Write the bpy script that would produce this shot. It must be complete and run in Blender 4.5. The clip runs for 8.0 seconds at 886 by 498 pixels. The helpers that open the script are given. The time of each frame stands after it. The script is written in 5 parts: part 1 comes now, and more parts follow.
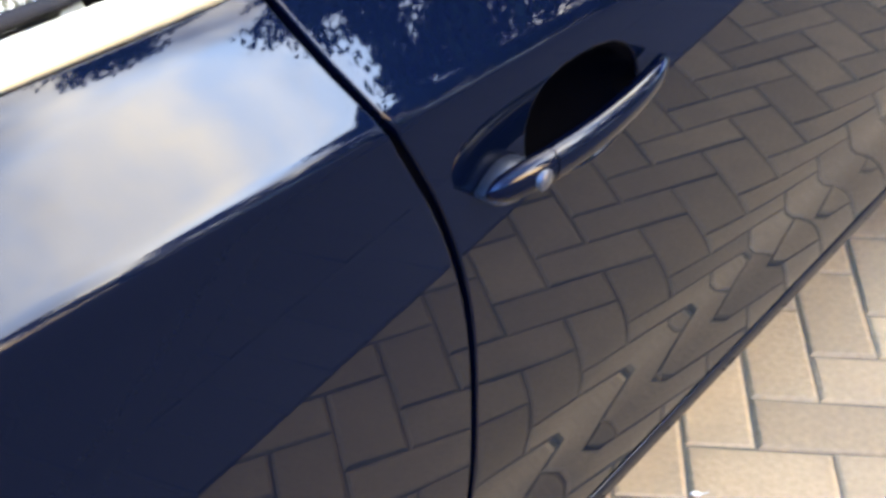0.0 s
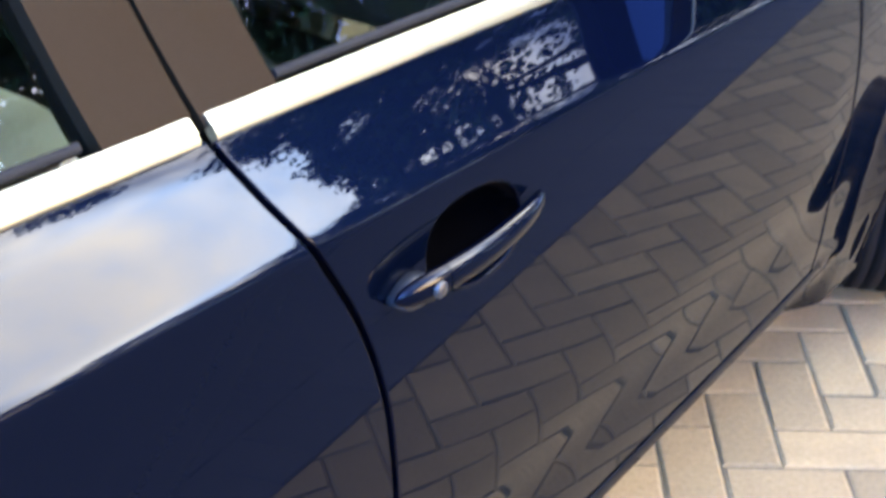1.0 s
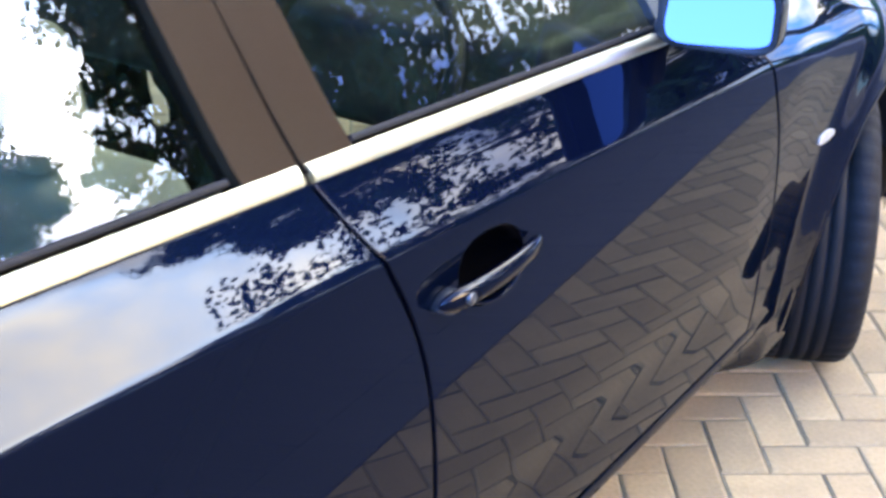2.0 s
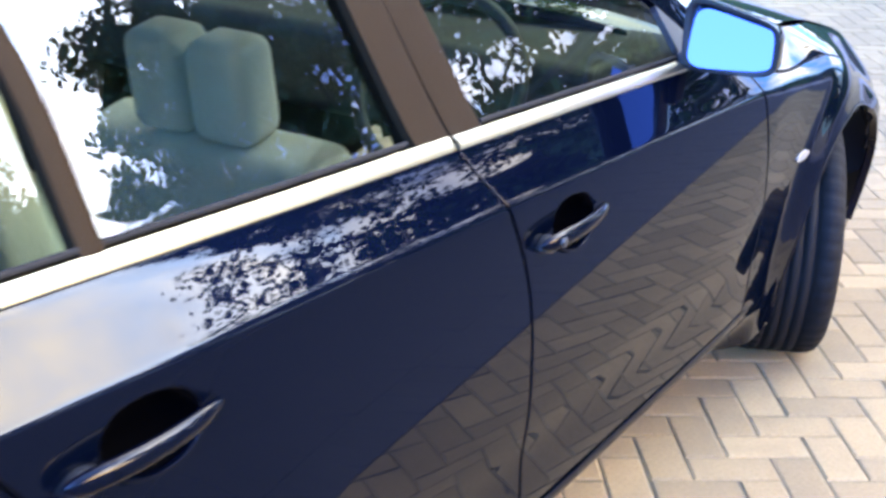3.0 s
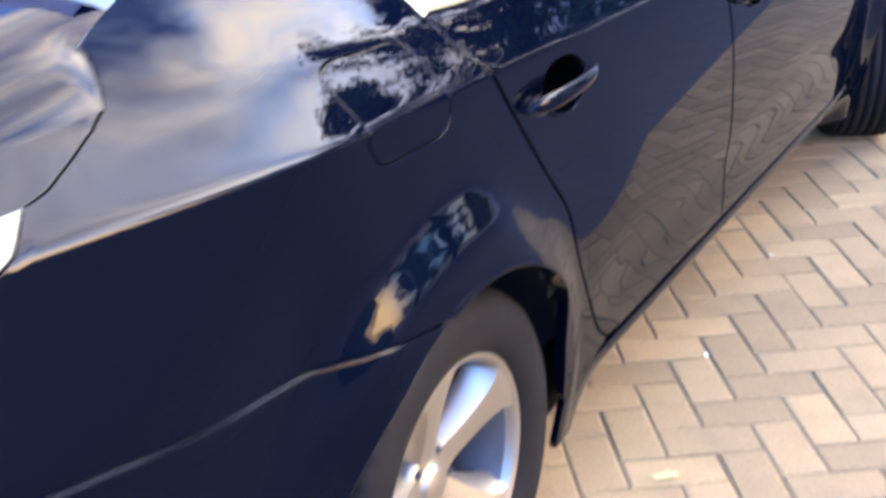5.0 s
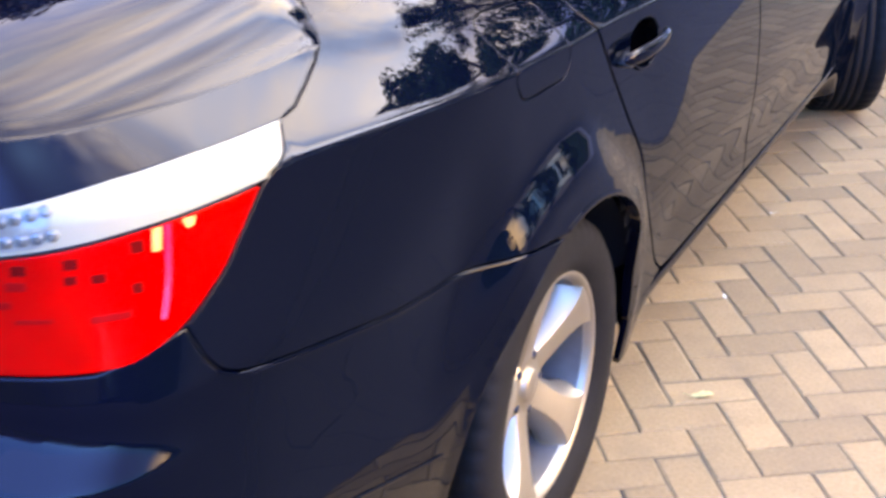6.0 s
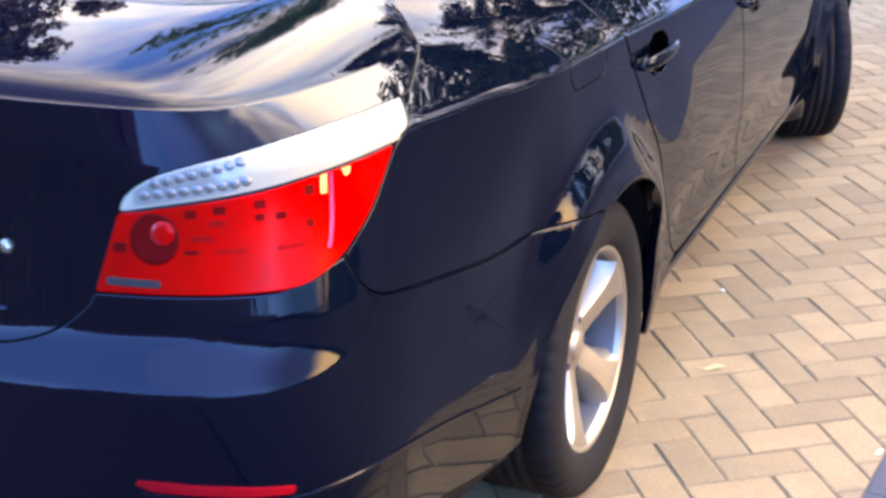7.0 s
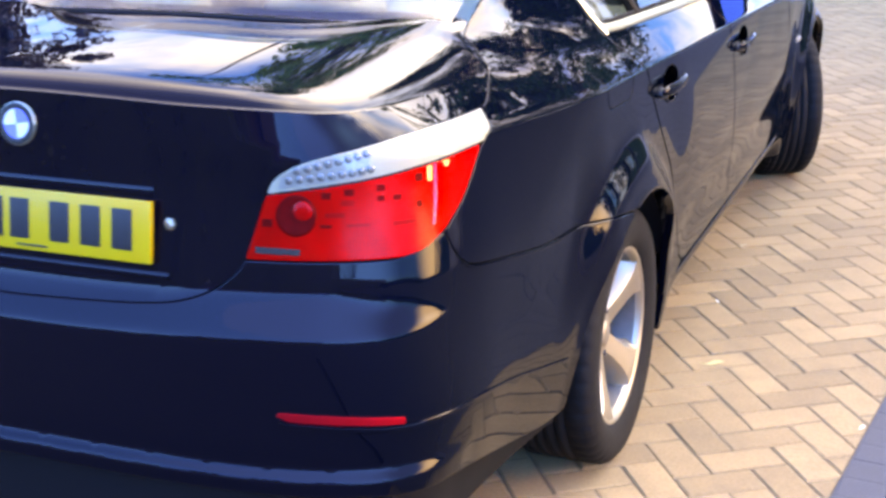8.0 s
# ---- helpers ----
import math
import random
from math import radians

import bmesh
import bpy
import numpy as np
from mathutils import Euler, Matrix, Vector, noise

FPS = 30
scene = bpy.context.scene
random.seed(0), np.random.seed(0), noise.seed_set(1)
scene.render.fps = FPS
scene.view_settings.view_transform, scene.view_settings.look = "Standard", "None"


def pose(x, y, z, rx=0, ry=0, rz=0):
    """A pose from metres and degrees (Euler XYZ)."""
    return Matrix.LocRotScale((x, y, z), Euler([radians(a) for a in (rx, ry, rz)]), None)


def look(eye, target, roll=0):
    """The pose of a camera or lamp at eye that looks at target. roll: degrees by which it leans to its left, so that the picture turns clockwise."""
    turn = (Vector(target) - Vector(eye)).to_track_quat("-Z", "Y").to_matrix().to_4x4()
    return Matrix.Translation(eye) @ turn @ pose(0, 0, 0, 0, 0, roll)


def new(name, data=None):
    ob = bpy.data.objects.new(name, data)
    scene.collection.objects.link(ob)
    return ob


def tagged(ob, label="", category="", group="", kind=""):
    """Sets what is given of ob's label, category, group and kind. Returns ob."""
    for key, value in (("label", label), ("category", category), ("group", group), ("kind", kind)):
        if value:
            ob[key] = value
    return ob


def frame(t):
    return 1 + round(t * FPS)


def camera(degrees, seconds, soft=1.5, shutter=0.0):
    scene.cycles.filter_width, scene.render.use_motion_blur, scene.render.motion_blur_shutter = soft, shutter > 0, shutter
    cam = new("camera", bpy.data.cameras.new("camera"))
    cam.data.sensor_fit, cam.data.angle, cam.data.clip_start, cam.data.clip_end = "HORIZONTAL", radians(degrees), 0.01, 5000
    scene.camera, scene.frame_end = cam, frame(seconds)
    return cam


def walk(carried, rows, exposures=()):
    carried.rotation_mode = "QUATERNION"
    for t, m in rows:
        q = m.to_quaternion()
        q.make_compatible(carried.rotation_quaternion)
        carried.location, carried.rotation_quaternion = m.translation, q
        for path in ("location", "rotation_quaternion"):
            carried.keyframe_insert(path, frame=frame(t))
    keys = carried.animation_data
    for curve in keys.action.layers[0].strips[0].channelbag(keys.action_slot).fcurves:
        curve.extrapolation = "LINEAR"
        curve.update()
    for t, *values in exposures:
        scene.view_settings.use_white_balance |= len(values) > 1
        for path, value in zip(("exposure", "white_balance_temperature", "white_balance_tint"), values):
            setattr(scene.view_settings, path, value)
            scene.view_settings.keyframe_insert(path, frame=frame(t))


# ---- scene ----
cam = camera(35.1, 8.0, soft=3.1, shutter=0.7)
PATH = [
    (0, (1.369, 0.549, 1.387), (0.406, 1.814, 0.172), 1.57),
    (0.5, (1.448, 0.475, 1.448), (0.477, 1.796, 0.303), 2.08),
    (1, (1.543, 0.396, 1.490), (0.532, 1.788, 0.469), 0.69),
    (1.5, (1.623, 0.254, 1.526), (0.608, 1.714, 0.611), 0.29),
    (3, (1.822, -0.617, 1.629), (0.869, 0.980, 0.894), 2.3),
    (3.5, (1.828, -0.856, 1.627), (0.884, 0.756, 0.912), 1.8),
    (4, (1.710, -1.102, 1.596), (0.824, 0.528, 0.850), 3.1),
    (4.5, (1.736, -1.343, 1.594), (0.837, 0.253, 0.791), 1.3),
    (5, (1.796, -1.625, 1.569), (0.890, -0.037, 0.759), -1.8),
    (5.2, (1.813, -1.729, 1.589), (0.909, -0.147, 0.765), -1.4),
    (6.5, (1.647, -2.336, 1.620), (0.887, -0.663, 0.832), 0.0),
    (7, (1.708, -2.617, 1.602), (0.940, -0.914, 0.890), -1.6),
    (7.5, (1.719, -2.898, 1.615), (0.971, -1.167, 0.948), -1.4),
    (8, (1.712, -3.178, 1.635), (0.989, -1.422, 1.008), -1.1),
]
walk(cam, [(t, look(eye, target, roll)) for t, eye, target, roll in PATH], [(0.0, 0.40, 13400, 8), (1.5, 0.45, 12600, 8), (4.5, 0.26, 12900, 13), (6.3, -0.02, 16300, 19), (8.0, 0.0, 18800, 19)])

# ---------------------------------------------------------------- light
SUN_UP, SUN_TURN = 72.0, 70.0
world = bpy.data.worlds.new("sky")
scene.world = world
world.use_nodes = True
wn, wl = world.node_tree.nodes, world.node_tree.links
wn.clear()
sky = wn.new("ShaderNodeTexSky")
sky.sky_type, sky.sun_disc = "NISHITA", False
sky.sun_elevation, sky.sun_rotation = radians(SUN_UP), radians(SUN_TURN)
sky.air_density, sky.dust_density, sky.ozone_density = 1.0, 0.8, 2.5
coord = wn.new("ShaderNodeTexCoord")
split = wn.new("ShaderNodeSeparateXYZ")
wl.new(coord.outputs["Generated"], split.inputs[0])
lift = wn.new("ShaderNodeMath"); lift.operation = "MAXIMUM"; lift.inputs[1].default_value = 0.0
wl.new(split.outputs["Z"], lift.inputs[0])
lift2 = wn.new("ShaderNodeMath"); lift2.operation = "ADD"; lift2.inputs[1].default_value = 0.16
wl.new(lift.outputs[0], lift2.inputs[0])
flat = wn.new("ShaderNodeVectorMath"); flat.operation = "DIVIDE"
wl.new(coord.outputs["Generated"], flat.inputs[0])
wl.new(lift2.outputs[0], flat.inputs[1])
cloud = wn.new("ShaderNodeTexNoise")
cloud.inputs["Scale"].default_value, cloud.inputs["Detail"].default_value = 1.5, 5.0
cloud.inputs["Roughness"].default_value, cloud.inputs["Distortion"].default_value = 0.55, 0.15
wl.new(flat.outputs[0], cloud.inputs["Vector"])
ramp = wn.new("ShaderNodeValToRGB")
ramp.color_ramp.elements[0].position, ramp.color_ramp.elements[1].position = 0.41, 0.64
shade = wn.new("ShaderNodeTexNoise")
shade.inputs["Scale"].default_value, shade.inputs["Detail"].default_value = 3.2, 5.0
shade.inputs["Roughness"].default_value, shade.inputs["Distortion"].default_value = 0.58, 0.15
wl.new(flat.outputs[0], shade.inputs["Vector"])
white = wn.new("ShaderNodeMix"); white.data_type = "RGBA"
white.inputs["A"].default_value, white.inputs["B"].default_value = (26, 51, 118, 1), (72, 84, 107, 1)
folds = wn.new("ShaderNodeMapRange")
folds.inputs["From Min"].default_value, folds.inputs["From Max"].default_value = 0.34, 0.66
wl.new(shade.outputs["Fac"], folds.inputs["Value"])
wl.new(folds.outputs[0], white.inputs["Factor"])
# the cloud bank is brightest ahead and to the right
BANK_UP, BANK_TURN = 36.0, 52.0
toward = wn.new("ShaderNodeVectorMath"); toward.operation = "DOT_PRODUCT"
toward.inputs[1].default_value = (math.sin(radians(BANK_TURN)) * math.cos(radians(BANK_UP)), math.cos(radians(BANK_TURN)) * math.cos(radians(BANK_UP)), math.sin(radians(BANK_UP)))
wl.new(coord.outputs["Generated"], toward.inputs[0])
glow = wn.new("ShaderNodeMapRange")
glow.inputs["From Min"].default_value, glow.inputs["From Max"].default_value = 0.82, 1.0
glow.inputs["To Min"].default_value, glow.inputs["To Max"].default_value = 0.40, 3.3
wl.new(toward.outputs["Value"], glow.inputs["Value"])
# and it is thickest there
thick = wn.new("ShaderNodeMapRange")
thick.inputs["From Min"].default_value, thick.inputs["From Max"].default_value = 0.92, 0.985
thick.inputs["To Min"].default_value, thick.inputs["To Max"].default_value = 0.0, 0.13
wl.new(toward.outputs["Value"], thick.inputs["Value"])
# a second bright bank stands high over the road
HIGH_UP, HIGH_TURN = 52.0, -3.0
toward_high = wn.new("ShaderNodeVectorMath"); toward_high.operation = "DOT_PRODUCT"
toward_high.inputs[1].default_value = (math.sin(radians(HIGH_TURN)) * math.cos(radians(HIGH_UP)), math.cos(radians(HIGH_TURN)) * math.cos(radians(HIGH_UP)), math.sin(radians(HIGH_UP)))
wl.new(coord.outputs["Generated"], toward_high.inputs[0])
glow_high = wn.new("ShaderNodeMapRange")
glow_high.inputs["From Min"].default_value, glow_high.inputs["From Max"].default_value, glow_high.inputs["To Max"].default_value = 0.86, 0.99, 1.25
wl.new(toward_high.outputs["Value"], glow_high.inputs["Value"])
thick_high = wn.new("ShaderNodeMapRange")
thick_high.inputs["From Min"].default_value, thick_high.inputs["From Max"].default_value, thick_high.inputs["To Max"].default_value = 0.93, 0.985, 0.11
wl.new(toward_high.outputs["Value"], thick_high.inputs["Value"])
# low cloud lit by the evening side, over the hedge
LOW_UP, LOW_TURN = 10.0, 78.0
toward_low = wn.new("ShaderNodeVectorMath"); toward_low.operation = "DOT_PRODUCT"
toward_low.inputs[1].default_value = (math.sin(radians(LOW_TURN)) * math.cos(radians(LOW_UP)), math.cos(radians(LOW_TURN)) * math.cos(radians(LOW_UP)), math.sin(radians(LOW_UP)))
wl.new(coord.outputs["Generated"], toward_low.inputs[0])
glow_low = wn.new("ShaderNodeMapRange")
glow_low.inputs["From Min"].default_value, glow_low.inputs["From Max"].default_value, glow_low.inputs["To Max"].default_value = 0.92, 0.985, 0.9
wl.new(toward_low.outputs["Value"], glow_low.inputs["Value"])
banks = wn.new("ShaderNodeMath"); banks.operation = "ADD"
wl.new(thick.outputs[0], banks.inputs[0]); wl.new(thick_high.outputs[0], banks.inputs[1])
glows = wn.new("ShaderNodeMath"); glows.operation = "ADD"
wl.new(glow.outputs[0], glows.inputs[0]); wl.new(glow_high.outputs[0], glows.inputs[1])
dense = wn.new("ShaderNodeMath"); dense.operation = "ADD"
wl.new(cloud.outputs["Fac"], dense.inputs[0]); wl.new(banks.outputs[0], dense.inputs[1])
wl.new(dense.outputs[0], ramp.inputs[0])
lit = wn.new("ShaderNodeVectorMath"); lit.operation = "SCALE"
wl.new(white.outputs["Result"], lit.inputs[0]); wl.new(glows.outputs[0], lit.inputs["Scale"])
warm = wn.new("ShaderNodeVectorMath"); warm.operation = "SCALE"
warm.inputs[0].default_value = (165, 124, 62)
wl.new(glow_low.outputs[0], warm.inputs["Scale"])
lit_all = wn.new("ShaderNodeVectorMath"); lit_all.operation = "ADD"
wl.new(lit.outputs[0], lit_all.inputs[0]); wl.new(warm.outputs[0], lit_all.inputs[1])
# the cloud thins out towards the clear sky behind
side_of = wn.new("ShaderNodeVectorMath"); side_of.operation = "DOT_PRODUCT"
side_of.inputs[1].default_value = (0.0, 0.95, -0.3)
wl.new(coord.outputs["Generated"], side_of.inputs[0])
thin = wn.new("ShaderNodeMapRange"); thin.interpolation_type = "SMOOTHSTEP"
thin.inputs["From Min"].default_value, thin.inputs["From Max"].default_value = -0.10, 0.15
wl.new(side_of.outputs["Value"], thin.inputs["Value"])
high_up = wn.new("ShaderNodeMapRange"); high_up.interpolation_type = "SMOOTHSTEP"
high_up.inputs["From Min"].default_value, high_up.inputs["From Max"].default_value = 0.54, 0.68
high_up.inputs["To Min"].default_value, high_up.inputs["To Max"].default_value = 1.0, 0.66
wl.new(split.outputs["Z"], high_up.inputs["Value"])
veil = wn.new("ShaderNodeMath"); veil.operation = "MULTIPLY"
wl.new(ramp.outputs["Color"], veil.inputs[0]); wl.new(high_up.outputs[0], veil.inputs[1])
cover = wn.new("ShaderNodeMath"); cover.operation = "MULTIPLY"
wl.new(veil.outputs[0], cover.inputs[0]); wl.new(thin.outputs[0], cover.inputs[1])
mix = wn.new("ShaderNodeMix"); mix.data_type = "RGBA"
cover_all = wn.new("ShaderNodeMath"); cover_all.operation = "MAXIMUM"
wl.new(cover.outputs[0], cover_all.inputs[0]); wl.new(glow_low.outputs[0], cover_all.inputs[1])
wl.new(cover_all.outputs[0], mix.inputs["Factor"])
deep = wn.new("ShaderNodeVectorMath"); deep.operation = "MULTIPLY"
deep.inputs[1].default_value = (0.42, 1.80, 5.2)
wl.new(sky.outputs[0], deep.inputs[0])
# the clear sky is brightest behind
behind = wn.new("ShaderNodeVectorMath"); behind.operation = "DOT_PRODUCT"
behind.inputs[1].default_value = (0.0, -0.96, 0.28)
wl.new(coord.outputs["Generated"], behind.inputs[0])
clear_gain = wn.new("ShaderNodeMapRange"); clear_gain.interpolation_type = "SMOOTHSTEP"
clear_gain.inputs["From Min"].default_value, clear_gain.inputs["From Max"].default_value = 0.45, 0.85
clear_gain.inputs["To Min"].default_value, clear_gain.inputs["To Max"].default_value = 1.5, 6.0
wl.new(behind.outputs["Value"], clear_gain.inputs["Value"])
clear = wn.new("ShaderNodeVectorMath"); clear.operation = "SCALE"
wl.new(deep.outputs[0], clear.inputs[0]); wl.new(clear_gain.outputs[0], clear.inputs["Scale"])
wl.new(clear.outputs[0], mix.inputs["A"])
wl.new(lit_all.outputs[0], mix.inputs["B"])
back = wn.new("ShaderNodeBackground")
back.inputs["Strength"].default_value = 0.20
wl.new(mix.outputs["Result"], back.inputs["Color"])
wout = wn.new("ShaderNodeOutputWorld")
wl.new(back.outputs[0], wout.inputs[0])

lamp = bpy.data.lights.new("sun", "SUN")
lamp.energy, lamp.angle, lamp.color = 1.45, radians(130), (1.0, 0.76, 0.44)
sun = new("sun", lamp)
az = radians(SUN_TURN)
sun.matrix_world = look((0, 0, 20), Vector((0, 0, 20)) - Vector((math.sin(az) * math.cos(radians(SUN_UP)), math.cos(az) * math.cos(radians(SUN_UP)), math.sin(radians(SUN_UP)))))


# ---------------------------------------------------------------- materials
def material(name, base, rough=0.5, metal=0.0, coat=0.0, bump=0.0, scale=40.0, vary=0.15, spec=0.5, trans=0.0, ior=1.45, per_piece=0.0, detail=6.0, stain=0.0, stain_scale=3.0, stain_color=(0.1, 0.09, 0.07)):
    m = bpy.data.materials.new(name)
    m.use_nodes = True
    n, l = m.node_tree.nodes, m.node_tree.links
    p = n["Principled BSDF"]
    p.inputs["Roughness"].default_value, p.inputs["Metallic"].default_value = rough, metal
    p.inputs["Coat Weight"].default_value, p.inputs["Coat Roughness"].default_value = coat, 0.015
    p.inputs["Specular IOR Level"].default_value, p.inputs["IOR"].default_value = spec, ior
    p.inputs["Transmission Weight"].default_value = trans
    tc = n.new("ShaderNodeTexCoord")
    fine = n.new("ShaderNodeTexNoise")
    fine.inputs["Scale"].default_value, fine.inputs["Detail"].default_value = scale, detail
    l.new(tc.outputs["Object"], fine.inputs["Vector"])
    tone = n.new("ShaderNodeMapRange")
    tone.inputs["To Min"].default_value, tone.inputs["To Max"].default_value = 1 - vary, 1 + vary
    l.new(fine.outputs["Fac"], tone.inputs["Value"])
    factor = tone.outputs[0]
    if per_piece:
        info = n.new("ShaderNodeObjectInfo")
        isl = n.new("ShaderNodeNewGeometry")
        add = n.new("ShaderNodeMath"); add.operation = "ADD"
        l.new(info.outputs["Random"], add.inputs[0]); l.new(isl.outputs["Random Per Island"], add.inputs[1])
        fr = n.new("ShaderNodeMath"); fr.operation = "FRACT"
        l.new(add.outputs[0], fr.inputs[0])
        mr = n.new("ShaderNodeMapRange")
        mr.inputs["To Min"].default_value, mr.inputs["To Max"].default_value = 1 - per_piece, 1 + per_piece
        l.new(fr.outputs[0], mr.inputs["Value"])
        mul = n.new("ShaderNodeMath"); mul.operation = "MULTIPLY"
        l.new(factor, mul.inputs[0]); l.new(mr.outputs[0], mul.inputs[1])
        factor = mul.outputs[0]
    scaled = n.new("ShaderNodeVectorMath"); scaled.operation = "SCALE"
    scaled.inputs[0].default_value = base
    l.new(factor, scaled.inputs["Scale"])
    colour = scaled.outputs[0]
    if stain:
        big = n.new("ShaderNodeTexNoise")
        big.inputs["Scale"].default_value, big.inputs["Detail"].default_value = stain_scale, 5.0
        geo = n.new("ShaderNodeNewGeometry")
        l.new(geo.outputs["Position"], big.inputs["Vector"])
        r = n.new("ShaderNodeMapRange")
        r.inputs["From Min"].default_value, r.inputs["From Max"].default_value, r.inputs["To Max"].default_value = 0.45, 0.75, stain
        l.new(big.outputs["Fac"], r.inputs["Value"])
        mm = n.new("ShaderNodeMix"); mm.data_type = "RGBA"
        mm.inputs["B"].default_value = (*stain_color, 1)
        l.new(r.outputs[0], mm.inputs["Factor"]); l.new(colour, mm.inputs["A"])
        colour = mm.outputs["Result"]
    l.new(colour, p.inputs["Base Color"])
    if bump:
        b = n.new("ShaderNodeBump")
        b.inputs["Strength"].default_value, b.inputs["Distance"].default_value = 1.0, bump
        l.new(fine.outputs["Fac"], b.inputs["Height"])
        l.new(b.outputs[0], p.inputs["Normal"])
    return m


PAINT = material("dark_blue_paint", (0.0004, 0.0017, 0.0058), 0.42, 0.50, 1.0, vary=0.08, scale=300, spec=0.0)
PAINT.node_tree.nodes["Principled BSDF"].inputs["Specular Tint"].default_value = (0.01, 0.03, 0.14, 1)
PAINT.node_tree.nodes["Principled BSDF"].inputs["Coat IOR"].default_value = 1.25
INNER = material("black_inner", (0.003, 0.003, 0.0035), 0.8, spec=0.15)
RUBBER = material("rubber", (0.0051, 0.0046, 0.0043), 0.75, spec=0.18, bump=0.0006, scale=180, vary=0.25, stain=0.4, stain_scale=14, stain_color=(0.011, 0.0105, 0.010))
SEAL = material("black_seal", (0.009, 0.009, 0.009), 0.7, spec=0.12)
CHROME = material("satin_chrome", (0.4320, 0.4176, 0.3240), 0.36, 1.0, vary=0.04, scale=120)
ALLOY = material("silver_alloy", (0.31, 0.27, 0.21), 0.45, 0.9, 0.0, vary=0.06, scale=60)
LOCK = material("dull_lock_metal", (0.045, 0.043, 0.04), 0.38, 0.5)
# near black without gloss: the handle recess's shade is put into its colour
HOLLOW_SHADE = material("shade_black_hollow", (0.0008, 0.0008, 0.0010), 0.9, spec=0.0)
BARREL = material("dusty_barrel", (0.11, 0.10, 0.09), 0.5, 0.5, vary=0.2, scale=40)
DARKMETAL = material("dark_metal", (0.05, 0.05, 0.055), 0.5, 0.8)


def glass_material(name, tint):
    m = bpy.data.materials.new(name)
    m.use_nodes = True
    n, l = m.node_tree.nodes, m.node_tree.links
    n.clear()
    clear, gloss, fres, mx, out = (n.new("ShaderNode" + k) for k in ("BsdfTransparent", "BsdfGlossy", "Fresnel", "MixShader", "OutputMaterial"))
    clear.inputs["Color"].default_value = (*tint, 1)
    gloss.inputs["Roughness"].default_value = 0.0
    fres.inputs["IOR"].default_value = 1.75
    l.new(fres.outputs[0], mx.inputs[0]); l.new(clear.outputs[0], mx.inputs[1]); l.new(gloss.outputs[0], mx.inputs[2])
    l.new(mx.outputs[0], out.inputs[0])
    return m


GLASS = glass_material("tinted_glass", (0.42, 0.50, 0.40))
GLASS_REAR = glass_material("pale_rear_glass", (0.80, 0.88, 0.78))
PILLAR = material("pillar_trim", (0.0150, 0.0085, 0.0043), 0.5, vary=0.1, scale=200, spec=0.04)
SHELF = material("pale_shelf_felt", (0.5270, 0.5270, 0.4420), 0.9, bump=0.001, scale=300, vary=0.06)
LEATHER = material("cream_leather", (0.4420, 0.4420, 0.3570), 0.5, bump=0.0006, scale=260, vary=0.08)
BLACKPLASTIC = material("black_plastic", (0.014, 0.014, 0.015), 0.42, bump=0.0002, scale=500)
MIRRORGLASS = material("blue_mirror_glass", (0.016, 0.125, 0.27), 0.0, 1.0, vary=0.0)
REDLENS = material("red_lens", (0.60, 0.0030, 0.0022), 0.12, trans=0.15, ior=1.4, spec=0.05, vary=0.42, scale=16)
REFLEXRED = material("red_reflex_lens", (0.34, 0.004, 0.006), 0.35, spec=0.03, vary=0.2, scale=60)
WHITELENS = material("clear_lens", (0.3150, 0.2775, 0.1875), 0.08, trans=0.1, ior=1.5, vary=0.06, spec=0.3, scale=30)
REFLECTOR = material("silver_reflector", (0.85, 0.85, 0.85), 0.2, 1.0)
AMBER = material("amber_glint", (0.8, 0.42, 0.10), 0.2)
PLATE = material("yellow_plate", (0.6400, 0.2960, 0.0040), 0.35, vary=0.03)
INK = material("black_ink", (0.01, 0.01, 0.01), 0.5)
BADGEBLUE = material("badge_blue", (0.03, 0.16, 0.55), 0.2, coat=0.6)
BADGEWHITE = material("badge_white", (0.6400, 0.6400, 0.6400), 0.2, coat=0.6)
INDWHITE = material("side_repeater_lens", (0.2720, 0.2400, 0.1920), 0.1, trans=0.2)
BLOCK = material("buff_block", (0.272, 0.163, 0.070), 0.88, bump=0.0022, scale=85, vary=0.30, per_piece=0.20, detail=9.0, stain=0.50, stain_scale=9.0, stain_color=(0.184, 0.114, 0.054))
CHARCOAL = material("charcoal_block", (0.0480, 0.0480, 0.0512), 0.85, bump=0.0008, scale=130, vary=0.2, per_piece=0.05)
SAND = material("joint_sand", (0.0975, 0.0640, 0.0312), 0.95, bump=0.001, scale=300, vary=0.3, stain=0.5, stain_scale=5, stain_color=(0.12, 0.11, 0.06))
ASPHALT = material("asphalt", (0.0540, 0.0532, 0.0540), 0.9, bump=0.004, scale=90, vary=0.35, stain=0.4, stain_scale=1.2, stain_color=(0.040, 0.039, 0.040))
ROAD = material("pale_road", (0.22, 0.21, 0.21), 0.9, bump=0.003, scale=90, vary=0.2)
LEAF = material("leaf_green", (0.0723, 0.0935, 0.0238), 0.55, vary=0.35, scale=1.5, per_piece=0.3)
PURPLELEAF = material("copper_leaf", (0.040, 0.022, 0.030), 0.5, vary=0.35, scale=1.5, per_piece=0.3)
LIGHTLEAF = material("light_leaf_green", (0.15, 0.19, 0.045), 0.5, vary=0.35, scale=1.5, per_piece=0.3)
DRYLEAF = material("dry_leaf", (0.52, 0.42, 0.16), 0.7, vary=0.25, scale=90)
PALELEAF = material("pale_leaf", (0.55, 0.50, 0.36), 0.7, vary=0.25, scale=120)
